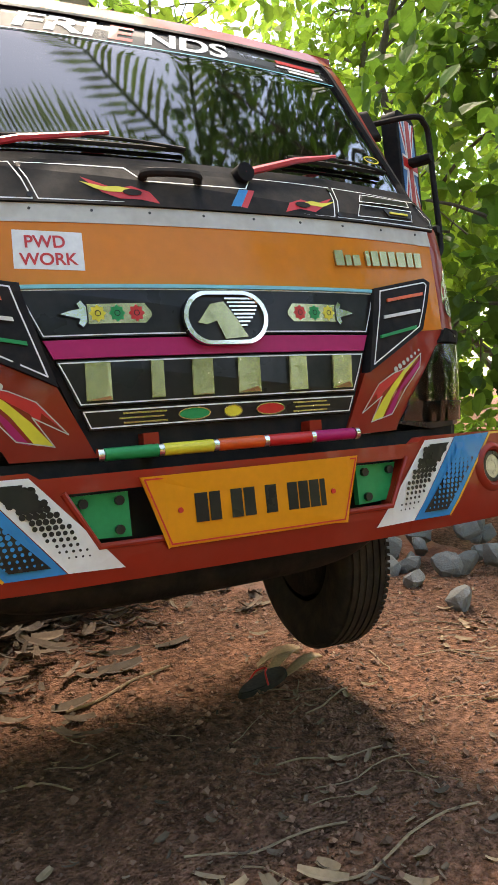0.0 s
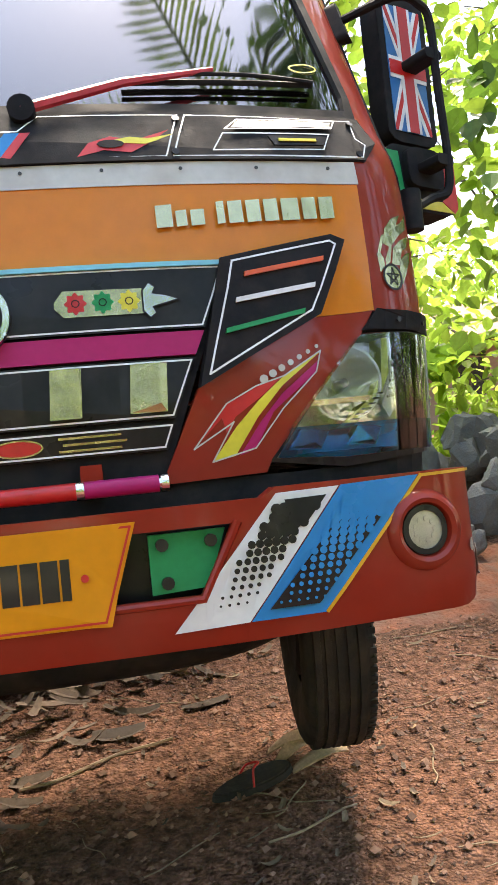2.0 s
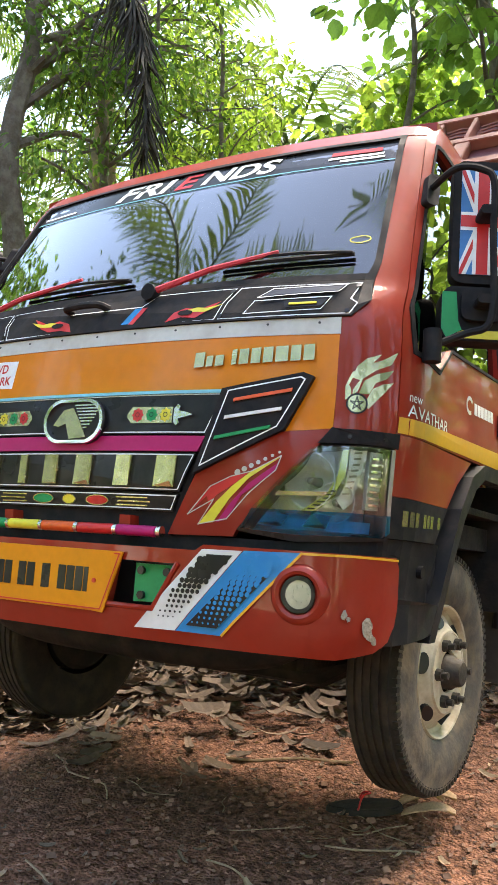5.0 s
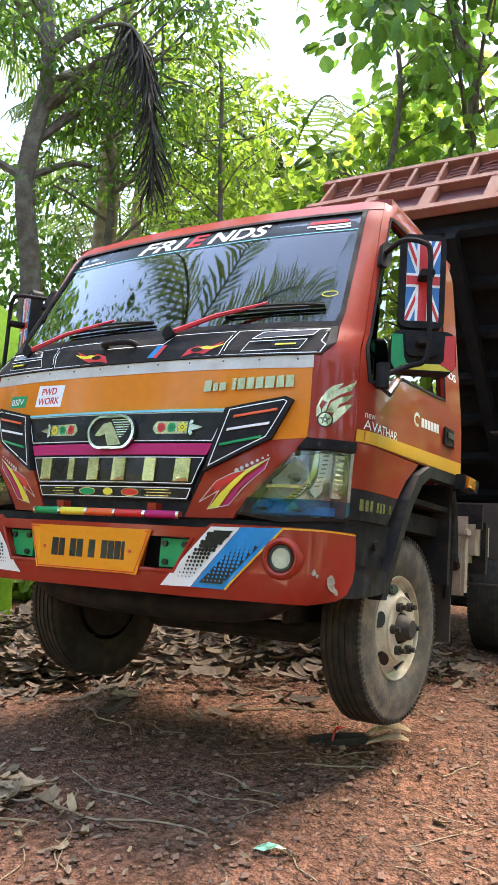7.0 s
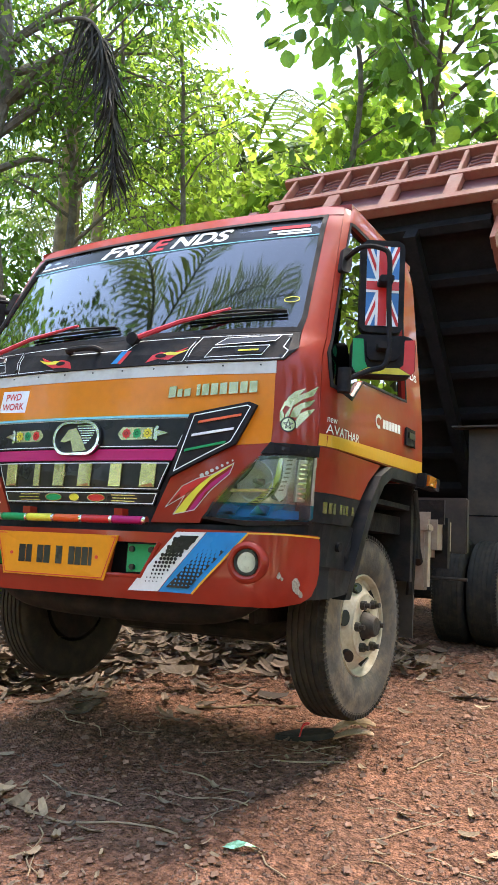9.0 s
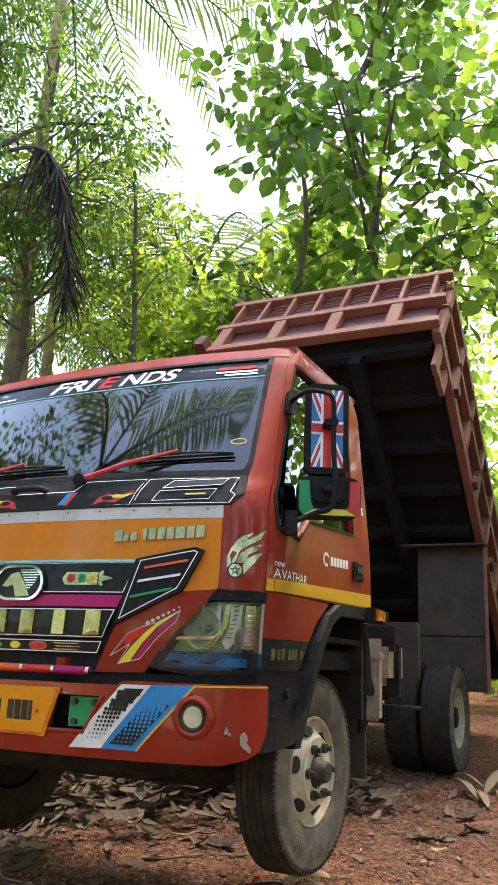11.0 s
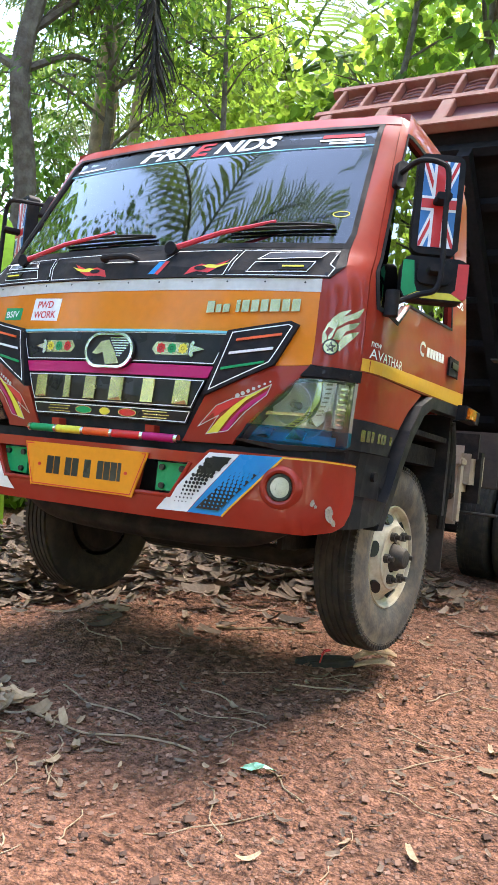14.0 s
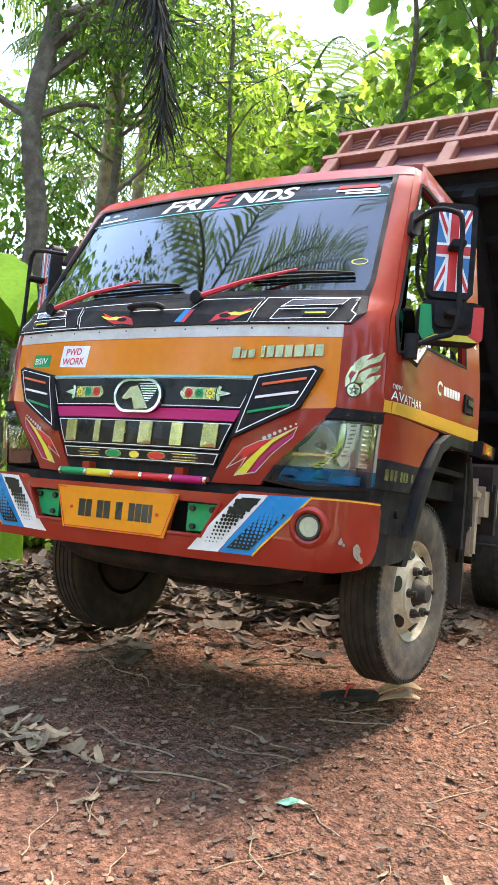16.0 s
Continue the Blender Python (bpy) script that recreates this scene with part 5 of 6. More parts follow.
def soil_material():
    """Red laterite: patches of rusty and grey-brown earth, grit and crumbs."""
    m = mat("red_soil", (0.225, 0.106, 0.068), 0.95, 0, 0.3, 1.1, dirt=(0.14, 0.083, 0.060), dirt_amount=0.85)
    n, l = m.node_tree.nodes, m.node_tree.links
    b = n["Principled BSDF"]
    src = b.inputs["Base Color"].links[0].from_socket
    tc, vo, no = n.new("ShaderNodeTexCoord"), n.new("ShaderNodeTexVoronoi"), n.new("ShaderNodeTexNoise")
    vo.inputs["Scale"].default_value, no.inputs["Scale"].default_value, no.inputs["Detail"].default_value = 75, 28, 9
    l.new(tc.outputs["Object"], vo.inputs["Vector"])
    l.new(tc.outputs["Object"], no.inputs["Vector"])
    mr, hs = n.new("ShaderNodeMapRange"), n.new("ShaderNodeHueSaturation")
    mr.inputs[1].default_value, mr.inputs[2].default_value, mr.inputs[3].default_value, mr.inputs[4].default_value = 0.36, 0.66, 0.5, 1.45
    l.new(no.outputs[0], mr.inputs[0])
    l.new(mr.outputs[0], hs.inputs["Value"])
    l.new(hs.outputs[0], b.inputs["Base Color"])
    pn, pr, px = n.new("ShaderNodeTexNoise"), n.new("ShaderNodeMapRange"), n.new("ShaderNodeMix")
    pn.inputs["Scale"].default_value, pn.inputs["Detail"].default_value, pn.inputs["Roughness"].default_value = 1.9, 7, 0.7
    pr.inputs[1].default_value, pr.inputs[2].default_value, pr.inputs[4].default_value = 0.50, 0.68, 0.5
    px.data_type = "RGBA"
    px.inputs[7].default_value = (0.24, 0.108, 0.066, 1)
    l.new(tc.outputs["Object"], pn.inputs["Vector"])
    l.new(pn.outputs[0], pr.inputs[0])
    l.new(pr.outputs[0], px.inputs[0])
    l.new(src, px.inputs[6])
    l.new(px.outputs[2], hs.inputs["Color"])
    b.inputs["Specular IOR Level"].default_value = 0.1
    ad, bp = n.new("ShaderNodeMath"), n.new("ShaderNodeBump")
    ad.operation = "MULTIPLY_ADD"
    ad.inputs[1].default_value = -0.6
    l.new(vo.outputs["Distance"], ad.inputs[0])
    l.new(no.outputs[0], ad.inputs[2])
    bp.inputs["Strength"].default_value, bp.inputs["Distance"].default_value = 1.0, 0.03
    l.new(ad.outputs[0], bp.inputs["Height"])
    l.new(bp.outputs[0], b.inputs["Normal"])
    return m


SOIL = soil_material()
gv, gf = ground_mesh()
tagged(obj("ground", gv, gf, SOIL, smooth=True), "bare red laterite soil with grit and litter", "ground", kind="structure")


def earth_bank():
    """The freshly cut, redder earth beside the rear wheels."""
    vs, fs = [], []
    nx, ny = 60, 50
    for j in range(ny):
        for i in range(nx):
            x, y = 1.15 + 2.4 * i / (nx - 1), 6.75 + 1.7 * j / (ny - 1)
            e = min(i, nx - 1 - i, j, ny - 1 - j) / 10
            k = min(1.0, e)
            z = 0.09 * k * (0.5 + noise.noise(Vector((x * 2.3, y * 2.3, 5)))) + 0.03 * k * noise.noise(Vector((x * 9, y * 9, 3))) + 0.012 * k * noise.noise(Vector((x * 25, y * 25, 8)))
            vs.append((x, y, height(x, y) + z - 0.03 * (1 - k)))
    for j in range(ny - 1):
        for i in range(nx - 1):
            fs.append((j * nx + i, j * nx + i + 1, (j + 1) * nx + i + 1, (j + 1) * nx + i))
    return vs, fs


v, f = earth_bank()
REDEARTH = mat("red_earth", (0.24, 0.08, 0.042), 0.95, 0, 0.4, 3, bump=1.0, bump_scale=30, dirt=(0.15, 0.09, 0.066), dirt_amount=0.9)
tagged(obj("earth_bank", v, f, REDEARTH, smooth=True), "freshly cut red earth bank beside the rear wheels", "ground", kind="structure")


# ---------------------------------------------------------------- plants
def leaf_cloud(rng, centres, radii, count, size, droop=0.4, shape=1.0):
    """Leaves scattered in clumps: each a folded, pointed blade."""
    ci = rng.integers(0, len(centres), count)
    c, r = np.array(centres)[ci], np.array(radii)[ci]
    d = rng.normal(size=(count, 3))
    d /= np.linalg.norm(d, axis=1, keepdims=True)
    p = c + d * (r * rng.uniform(0.1, 1.0, count) ** 0.5)[:, None] * np.array((1, 1, 0.7))
    out = d * 0.6 + rng.normal(size=(count, 3)) * 0.5
    out[:, 2] -= droop
    out /= np.linalg.norm(out, axis=1, keepdims=True)
    ref = np.stack([rng.normal(size=count) * 0.5, rng.normal(size=count) * 0.5, np.ones(count)], 1)
    sd = np.cross(out, ref)
    sd /= np.linalg.norm(sd, axis=1, keepdims=True) + 1e-6
    up = np.cross(sd, out)
    s = (size * rng.uniform(0.55, 1.3, count))[:, None]
    w = s * 0.30 * shape
    v = np.stack([p, p + out * s * 0.16 + sd * w * 0.62 + up * s * 0.04, p + out * s * 0.42 + sd * w + up * s * 0.06, p + out * s * 0.76 + sd * w * 0.72 + up * s * 0.02, p + out * s - up * s * 0.12,
                  p + out * s * 0.76 - sd * w * 0.72 + up * s * 0.02, p + out * s * 0.42 - sd * w + up * s * 0.06, p + out * s * 0.16 - sd * w * 0.62 + up * s * 0.04], 1).reshape(-1, 3)
    f = []
    for i in range(count):
        b = 8 * i
        f += [(b, b + 1, b + 2, b + 3, b + 4), (b, b + 4, b + 5, b + 6, b + 7)]
    return v.tolist(), f


def broad_tree(name, x, y, tall, girth, crown, leaves, size, leaf, seed, lean=(0, 0), bare=0.45, label="", limbs=9, clump=0.9, shape=1.0):
    rng = np.random.default_rng(seed)
    t = tagged(new(name), label or "broad-leaved tree with a slender brown trunk", "tree")
    z0 = height(x, y) - 0.1
    t.location = (x, y, z0)
    pts = [Vector((lean[0] * k / 8 * tall + 0.12 * rng.normal() * (k > 0), lean[1] * k / 8 * tall + 0.12 * rng.normal() * (k > 0), tall * k / 8)) for k in range(9)]
    line = smooth_line(pts, 3)
    bm = bmesh.new()
    tube(bm, line, [girth * (1 - 0.75 * i / len(line)) for i in range(len(line))], 9)
    centres, radii = [], []
    for k in range(limbs):
        f = bare + (1 - bare) * (k + rng.uniform(0, 0.8)) / limbs
        i = min(int(f * (len(line) - 1)), len(line) - 2)
        p = line[i]
        a = rng.uniform(0, 2 * math.pi)
        reach = crown * rng.uniform(0.55, 1.0) * (1.15 - 0.55 * (f - bare) / (1 - bare))
        e = p + Vector((math.cos(a) * reach, math.sin(a) * reach, reach * rng.uniform(0.15, 0.7)))
        mid = p.lerp(e, 0.5) + Vector((0, 0, 0.15 * reach))
        g = girth * (1 - 0.75 * f)
        tube(bm, smooth_line([p, mid, e], 4), [g * 0.5 * (1 - 0.09 * j) for j in range(9)], 6)
        for j in range(4):
            q = p.lerp(e, 0.45 + 0.2 * j) + Vector(tuple(rng.normal(size=3) * crown * 0.16))
            centres.append(tuple(q))
            radii.append(clump * rng.uniform(0.6, 1.1))
            tube(bm, [p.lerp(e, 0.35 + 0.15 * j), q], [g * 0.22, g * 0.08], 4)
    top = line[-1]
    centres.append(tuple(top))
    radii.append(clump)
    part("trunk", bm, BARK, t, smooth=True)
    v, f = leaf_cloud(rng, centres, radii, leaves, size, shape=shape)
    obj("crown", v, f, leaf, t)
    return t


def frond(rng, base, azim, length, rise, droop, verts, faces, rib, leaflet=0.75, step=0.035):
    """One palm frond: a curved rib with hanging leaflets."""
    pts = []
    n = 22
    for k in range(n + 1):
        s = k / n
        out = length * (s - 0.12 * s * s)
        z = rise * math.sin(min(s * 1.1, 1.0) * math.pi / 2) - droop * s ** 2.2
        pts.append(base + Vector((math.cos(azim) * out, math.sin(azim) * out, z)))
    tube(rib, pts, [0.035 * (1 - 0.9 * k / n) + 0.004 for k in range(n + 1)], 5)
    side_ = Vector((-math.sin(azim), math.cos(azim), 0))
    m = int(0.85 / step)
    for k in range(m):
        s = 0.15 + 0.85 * k / m
        f = s * n
        i = min(int(f), n - 1)
        p = pts[i].lerp(pts[i + 1], f - i)
        d = (pts[i + 1] - pts[i]).normalized()
        ll = leaflet * (1 - 0.55 * abs(s - 0.45) / 0.55) * rng.uniform(0.8, 1.1)
        for g in (1, -1):
            o = (side_ * g * 0.72 + d * 0.55 + Vector((0, 0, -0.28 + 0.15 * rng.normal()))).normalized()
            tip = p + o * ll + Vector((0, 0, -0.22 * ll))
            mid = p + o * ll * 0.5
            w = d * 0.034
            b = len(verts)
            verts += [tuple(p - w * 0.6), tuple(p + w * 0.6), tuple(mid + w), tuple(mid - w), tuple(tip)]
            faces += [(b, b + 1, b + 2, b + 3), (b + 3, b + 2, b + 4)]


def palm(x, y, tall, girth, seed, lean=(0.05, 0.0), fronds=14, length=3.2, label="", leaflet=0.75, step=0.03):
    rng = np.random.default_rng(seed)
    t = tagged(new("coconut_palm"), label or "coconut palm with a ringed grey-brown trunk", "palm tree")
    t.location = (x, y, height(x, y) - 0.1)
    bm = bmesh.new()
    n = int(tall / 0.11)
    line = [Vector((lean[0] * tall * (k / n) ** 1.4, lean[1] * tall * (k / n) ** 1.4, tall * k / n)) for k in range(n + 1)]
    tube(bm, line, [girth * (1.0 - 0.35 * k / n + 0.35 * math.exp(-k / n * tall / 0.35)) * (1.07 if k % 2 else 0.94) for k in range(n + 1)], 16)
    part("trunk", bm, PALMBARK, t, smooth=True)
    rib, verts, faces = bmesh.new(), [], []
    top = line[-1]
    for k in range(fronds):
        a = 2 * math.pi * k * 0.382 + rng.uniform(-0.2, 0.2)
        e = k / fronds
        frond(rng, top, a, length * rng.uniform(0.85, 1.1), 1.5 * (1 - e) + 0.2, 0.9 + 1.9 * e, verts, faces, rib, leaflet, step)
    part("frond_ribs", rib, FROND, t, smooth=True)
    obj("crown", verts, faces, FROND, t)
    return t


palm(1.38, 9.75, 10.5, 0.16, 3, (0.03, 0.02), 12, 3.0, "coconut palm standing on the bank by the rocks")
broad_tree("tree", -5.55, 9.0, 10.5, 0.19, 2.5, 11000, 0.11, LEAF, 11, (0.012, 0), 0.50, "tall dark leafy tree with a thick mottled trunk", 24, 0.75, 0.75)
broad_tree("tree", -5.9, 10.4, 9.6, 0.10, 2.0, 3200, 0.11, LEAFLIGHT, 12, (0.08, 0), 0.52, "leafy tree with a thin pale trunk", 18, 0.7, 0.75)
broad_tree("tree", -3.9, 11.2, 8.4, 0.07, 1.2, 1600, 0.11, LEAFLIGHT, 13, (-0.03, 0), 0.5, "slender leafy tree beside the thick one", 14, 0.6, 0.75)
palm(-8.9, 14.2, 7.6, 0.14, 5, (0.03, 0.02), 15, 3.0, leaflet=0.9)
palm(-7.9, 13.6, 8.6, 0.14, 6, (0.07, 0.0), 15, 3.0, leaflet=0.9)
palm(-5.6, 15.4, 7.6, 0.13, 7, (0.04, 0.0), 18, 3.6, leaflet=0.95)
palm(-6.6, 11.2, 11.6, 0.15, 18, (0.11, -0.02), 18, 4.2, leaflet=1.0)
palm(-3.0, 18.5, 8.5, 0.14, 17, (-0.04, 0.0), 16, 3.4, leaflet=0.9)
palm(-10.5, 11.0, 10.0, 0.15, 8, (0.02, 0.05), 13, 3.0)
palm(-11.5, 17.0, 7.5, 0.14, 19, (0.05, 0.02), 16, 3.4, leaflet=0.9)
BIG = "slender tree with large drooping green leaves"
broad_tree("teak_tree", -0.95, 12.6, 11.4, 0.13, 2.8, 2200, 0.235, LEAF, 21, (0.005, 0.0), 0.44, BIG, 20, 0.95, 1.35)
broad_tree("teak_tree", -2.3, 12.9, 9.8, 0.09, 1.5, 700, 0.235, LEAF, 22, (0.0, 0.0), 0.46, BIG, 14, 0.8, 1.35)
broad_tree("teak_tree", 1.3, 12.4, 9.4, 0.085, 2.3, 900, 0.22, LEAFLIGHT, 31, (0.02, 0.0), 0.48, BIG, 16, 0.85, 1.35)
broad_tree("teak_tree", 2.9, 12.3, 8.0, 0.085, 2.0, 1100, 0.19, LEAFLIGHT, 23, (0.0, 0), 0.22, BIG, 15, 0.85, 1.35)
broad_tree("teak_tree", 4.6, 9.3, 7.0, 0.08, 2.0, 2200, 0.17, LEAFLIGHT, 24, (0.02, 0), 0.16, BIG, 15, 0.8, 1.35)
broad_tree("teak_tree", 4.3, 6.3, 6.5, 0.07, 1.7, 2600, 0.17, LEAF, 41, (0.02, 0), 0.18, BIG, 14, 0.75, 1.35)
broad_tree("sapling", 2.15, 9.7, 5.2, 0.045, 0.55, 300, 0.16, LEAFLIGHT, 43, (0.03, 0), 0.35, "thin crooked sapling by the palm", 9, 0.5, 1.3)
broad_tree("tree", 6.8, 12.5, 9.0, 0.12, 3.0, 6500, 0.20, LEAFLIGHT, 25, (0, 0), 0.15, "", 16, 1.1)
broad_tree("tree", 3.6, 19.0, 6.2, 0.13, 2.8, 5200, 0.20, LEAFLIGHT, 26, (0, 0), 0.18, "", 16, 1.2)
BUSHY = "bright green bushy tree behind the truck"
broad_tree("shrub_tree", -2.6, 15.4, 7.6, 0.09, 2.2, 6000, 0.20, LEAFLIGHT, 27, (0, 0), 0.08, BUSHY, 18, 0.9, 1.15)
broad_tree("shrub_tree", -4.4, 13.8, 6.4, 0.09, 2.0, 6000, 0.18, LEAFLIGHT, 28, (0, 0), 0.08, BUSHY, 18, 0.8, 1.15)
broad_tree("shrub_tree", -6.4, 16.5, 8.2, 0.09, 2.4, 6000, 0.20, LEAFLIGHT, 32, (0, 0), 0.08, BUSHY, 18, 1.0, 1.15)
broad_tree("shrub_tree", -0.4, 17.5, 7.6, 0.09, 2.2, 4200, 0.20, LEAFLIGHT, 29, (0, 0), 0.08, BUSHY, 18, 0.9, 1.15)
broad_tree("shrub_tree", -7.6, 10.4, 4.6, 0.07, 2.0, 3800, 0.15, LEAF, 30, (0, 0), 0.06, "green bushy tree under the palms", 18, 0.8)


def dead_frond():
    """A dry frond caught in the thick tree, hanging straight down."""
    rng = np.random.default_rng(66)
    t = tagged(new("dead_palm_frond"), "dark dry palm frond hanging from the thick tree", "palm frond")
    line = smooth_line([(-5.5, 9.0, 6.75), (-4.7, 9.0, 6.95), (-4.0, 9.0, 6.85), (-3.72, 9.0, 6.4), (-3.60, 9.0, 5.7), (-3.56, 9.0, 4.75)], 6)
    part("rib", tube(bmesh.new(), line, [0.035 * (1 - 0.85 * k / len(line)) for k in range(len(line))], 6), BARK, t, smooth=True)
    verts, faces = [], []
    for k in range(240):
        f = (0.36 + 0.64 * k / 240) * (len(line) - 1)
        i = min(int(f), len(line) - 2)
        p = line[i].lerp(line[i + 1], f - i)
        ll = rng.uniform(0.5, 1.0) * (1.15 - 0.5 * k / 240)
        o = Vector((0.32 * rng.normal(), 0.32 * rng.normal(), -1)).normalized()
        w = Vector((rng.normal(), rng.normal(), 0)).normalized() * 0.014
        mid = p + o * ll * 0.5 + Vector((0.04 * rng.normal(), 0.04 * rng.normal(), 0))
        b = len(verts)
        verts += [tuple(p - w), tuple(p + w), tuple(mid + w), tuple(mid - w), tuple(p + o * ll)]
        faces += [(b, b + 1, b + 2, b + 3), (b + 3, b + 2, b + 4)]
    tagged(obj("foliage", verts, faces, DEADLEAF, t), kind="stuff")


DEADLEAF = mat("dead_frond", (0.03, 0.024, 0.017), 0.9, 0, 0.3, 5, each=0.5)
dead_frond()

# trees added round the rest of the clearing, mostly unseen, to block low sky light
ring = [broad_tree("tree", 9.5, 3.0, 8.5, 0.15, 3.0, 6000, 0.22, LEAF, 51, (0, 0), 0.15, "", 18, 1.2), broad_tree("tree", -9.0, 4.5, 9.0, 0.16, 3.0, 6500, 0.21, LEAF, 52, (0, 0), 0.12, "", 18, 1.2)]
for k, (x, y, turn, grow) in enumerate([(9.0, 8.0, 40, 0.9), (8.5, -2.5, 90, 1.0), (5.0, -7.5, 200, 1.05), (0.5, -9.5, 310, 1.0), (-4.5, -8.0, 20, 1.1), (-8.5, -4.5, 150, 1.0), (-10.5, 0.5, 240, 1.1), (11.0, 14.0, 70, 1.0), (-13.0, 8.0, 190, 1.1), (-13.5, 14.0, 290, 1.0)]):
    c = copy_thing(ring[k % 2], Matrix.Translation((x, y, height(x, y) - 0.1)) @ pose(0, 0, 0, 0, 0, turn))
    c.scale = (grow, grow, grow)
# overhead crowns out of view, placed for the windscreen to reflect
palm(-5.2, 1.0, 7.4, 0.14, 61, (0.26, 0.36), 9, 3.4, "coconut palm leaning over the clearing")
broad_tree("tree", -6.8, 3.2, 9.2, 0.16, 2.0, 3600, 0.13, LEAFDARK, 71, (0.12, 0.02), 0.55, "tree leaning over the clearing", 14, 1.0)
broad_tree("tree", 6.4, 5.6, 9.4, 0.16, 2.2, 5000, 0.14, LEAFDARK, 72, (-0.28, -0.06), 0.55, "tree leaning over the clearing", 14, 1.0)
palm(5.4, 2.4, 7.8, 0.14, 62, (-0.32, 0.26), 9, 3.4, "coconut palm leaning over the clearing")


def far_woods():
    """The wood that closes the view on every side."""
    rng = np.random.default_rng(77)
    centres, radii = [], []
    for k in range(230):
        a, r = rng.uniform(0, 2 * math.pi), rng.uniform(24, 40)
        for j in range(3):
            centres.append((r * math.cos(a) + rng.normal(), 5 + r * math.sin(a) + rng.normal(), rng.uniform(0.6, 6.5)))
            radii.append(rng.uniform(1.6, 2.8))
    return leaf_cloud(rng, centres, radii, 40000, 0.5, shape=1.2)


v, f = far_woods()
tagged(obj("far_woods", v, f, LEAFLIGHT), "dense green wood round the clearing", "woods", kind="stuff")


# ---------------------------------------------------------------- low plants
def banana(x, y, seed, leaves=6, size=1.5, stem=1.2):
    rng = np.random.default_rng(seed)
    t = tagged(new("banana_plant"), "banana plant with broad torn green leaves", "plant")
    t.location = (x, y, height(x, y) - 0.05)
    part("stem", tube(bmesh.new(), [(0, 0, 0), (0.02, 0, stem / 2), (0.03, 0.02, stem)], [0.10, 0.08, 0.05], 12), LEAFLIGHT, t, smooth=True)
    for k in range(leaves):
        a = 2 * math.pi * k / leaves + rng.uniform(-0.3, 0.3)
        vs, fs = [], []
        ln = size * rng.uniform(0.8, 1.1)
        for i in range(15):
            s = i / 14
            p = Vector((math.cos(a) * ln * (0.75 * s), math.sin(a) * ln * (0.75 * s), stem - 0.1 + ln * (0.85 * s - 0.55 * s * s)))
            w = 0.23 * math.sin(math.pi * min(1, 0.06 + s * 0.95)) ** 0.6
            sd = Vector((-math.sin(a), math.cos(a), 0))
            for g in (-1, -0.5, 0, 0.5, 1):
                vs.append(tuple(p + sd * g * w + Vector((0, 0, 0.10 * abs(g) * (1 - 2 * abs(g) * 0.4) + 0.012 * math.sin(i * 2.3 + g)))))
        for i in range(14):
            for j in range(4):
                fs.append((i * 5 + j, i * 5 + j + 1, i * 5 + j + 6, i * 5 + j + 5))
        obj("leaf", vs, fs, LEAF, t, smooth=True)
    return t


banana(-2.85, 6.3, 1, 7, 1.6, 2.1), banana(-4.4, 12.6, 2, 7, 2.2), banana(4.6, 13.8, 3, 6, 1.8)


def undergrowth():
    rng = np.random.default_rng(91)
    centres, radii = [], []
    for k in range(150):
        x, y = rng.uniform(-13, 9), rng.uniform(9.5, 20)
        if abs(x) < 1.6 and y < 11.5:
            continue
        centres.append((x, y, height(x, y) + rng.uniform(0.1, 0.9)))
        radii.append(rng.uniform(0.35, 0.9))
    for k in range(80):
        x, y = rng.uniform(-7.5, -3.2), rng.uniform(4.5, 9.5)
        centres.append((x, y, height(x, y) + rng.uniform(0.1, 0.7)))
        radii.append(rng.uniform(0.3, 0.6))
    return leaf_cloud(rng, centres, radii, 20000, 0.17, shape=1.15)


v, f = undergrowth()
tagged(obj("undergrowth", v, f, LEAFLIGHT), "low bright green shrubs and creepers", "shrubs", kind="stuff")


# ---------------------------------------------------------------- stones
def stone_mesh(seed):
    rng = np.random.default_rng(seed)
    bm = bmesh.new()
    bmesh.ops.create_icosphere(bm, subdivisions=2, radius=1)
    planes = [(rng.normal(size=3), rng.uniform(0.38, 0.80)) for _ in range(11)]
    for v_ in bm.verts:
        co = np.array(v_.co)
        for n_, dist in planes:
            n_ = n_ / np.linalg.norm(n_)
            over = co @ n_ - dist
            if over > 0:
                co = co - n_ * over
        v_.co = Vector(co) + Vector(tuple(rng.normal(size=3) * 0.02))
    me = bpy.data.meshes.new("rock")
    bm.to_mesh(me)
    bm.free()
    me.materials.append(STONE)
    return me


stones = [stone_mesh(k) for k in range(7)]
rng = np.random.default_rng(4)
for k in range(150):
    a, q = rng.uniform(0, 1), rng.uniform(0, 1)
    x, y = 2.35 + 1.9 * q ** 0.8 + 0.3 * (a - 0.5), 6.3 + 3.9 * a
    if (x - 1.38) ** 2 + (y - 9.75) ** 2 < 0.12:
        continue
    s = (0.05 + 0.11 * a) + (0.10 + 0.16 * a) * rng.uniform() ** 1.8
    z = height(x, y) + max(0.0, (x - 2.35)) * (0.40 + 0.35 * a) * rng.uniform(0.2, 1.0) + s * 0.25
    o = tagged(new("rock", stones[k % 7]), "broken grey granite stone in the rubble heap", "rock", "granite rubble heap")
    o.matrix_world = Matrix.Translation((x, y, z)) @ pose(0, 0, 0, *[rng.uniform(0, 360) for _ in range(3)]) @ Matrix.Diagonal((s, s * rng.uniform(0.7, 1.1), s * rng.uniform(0.6, 0.9), 1))
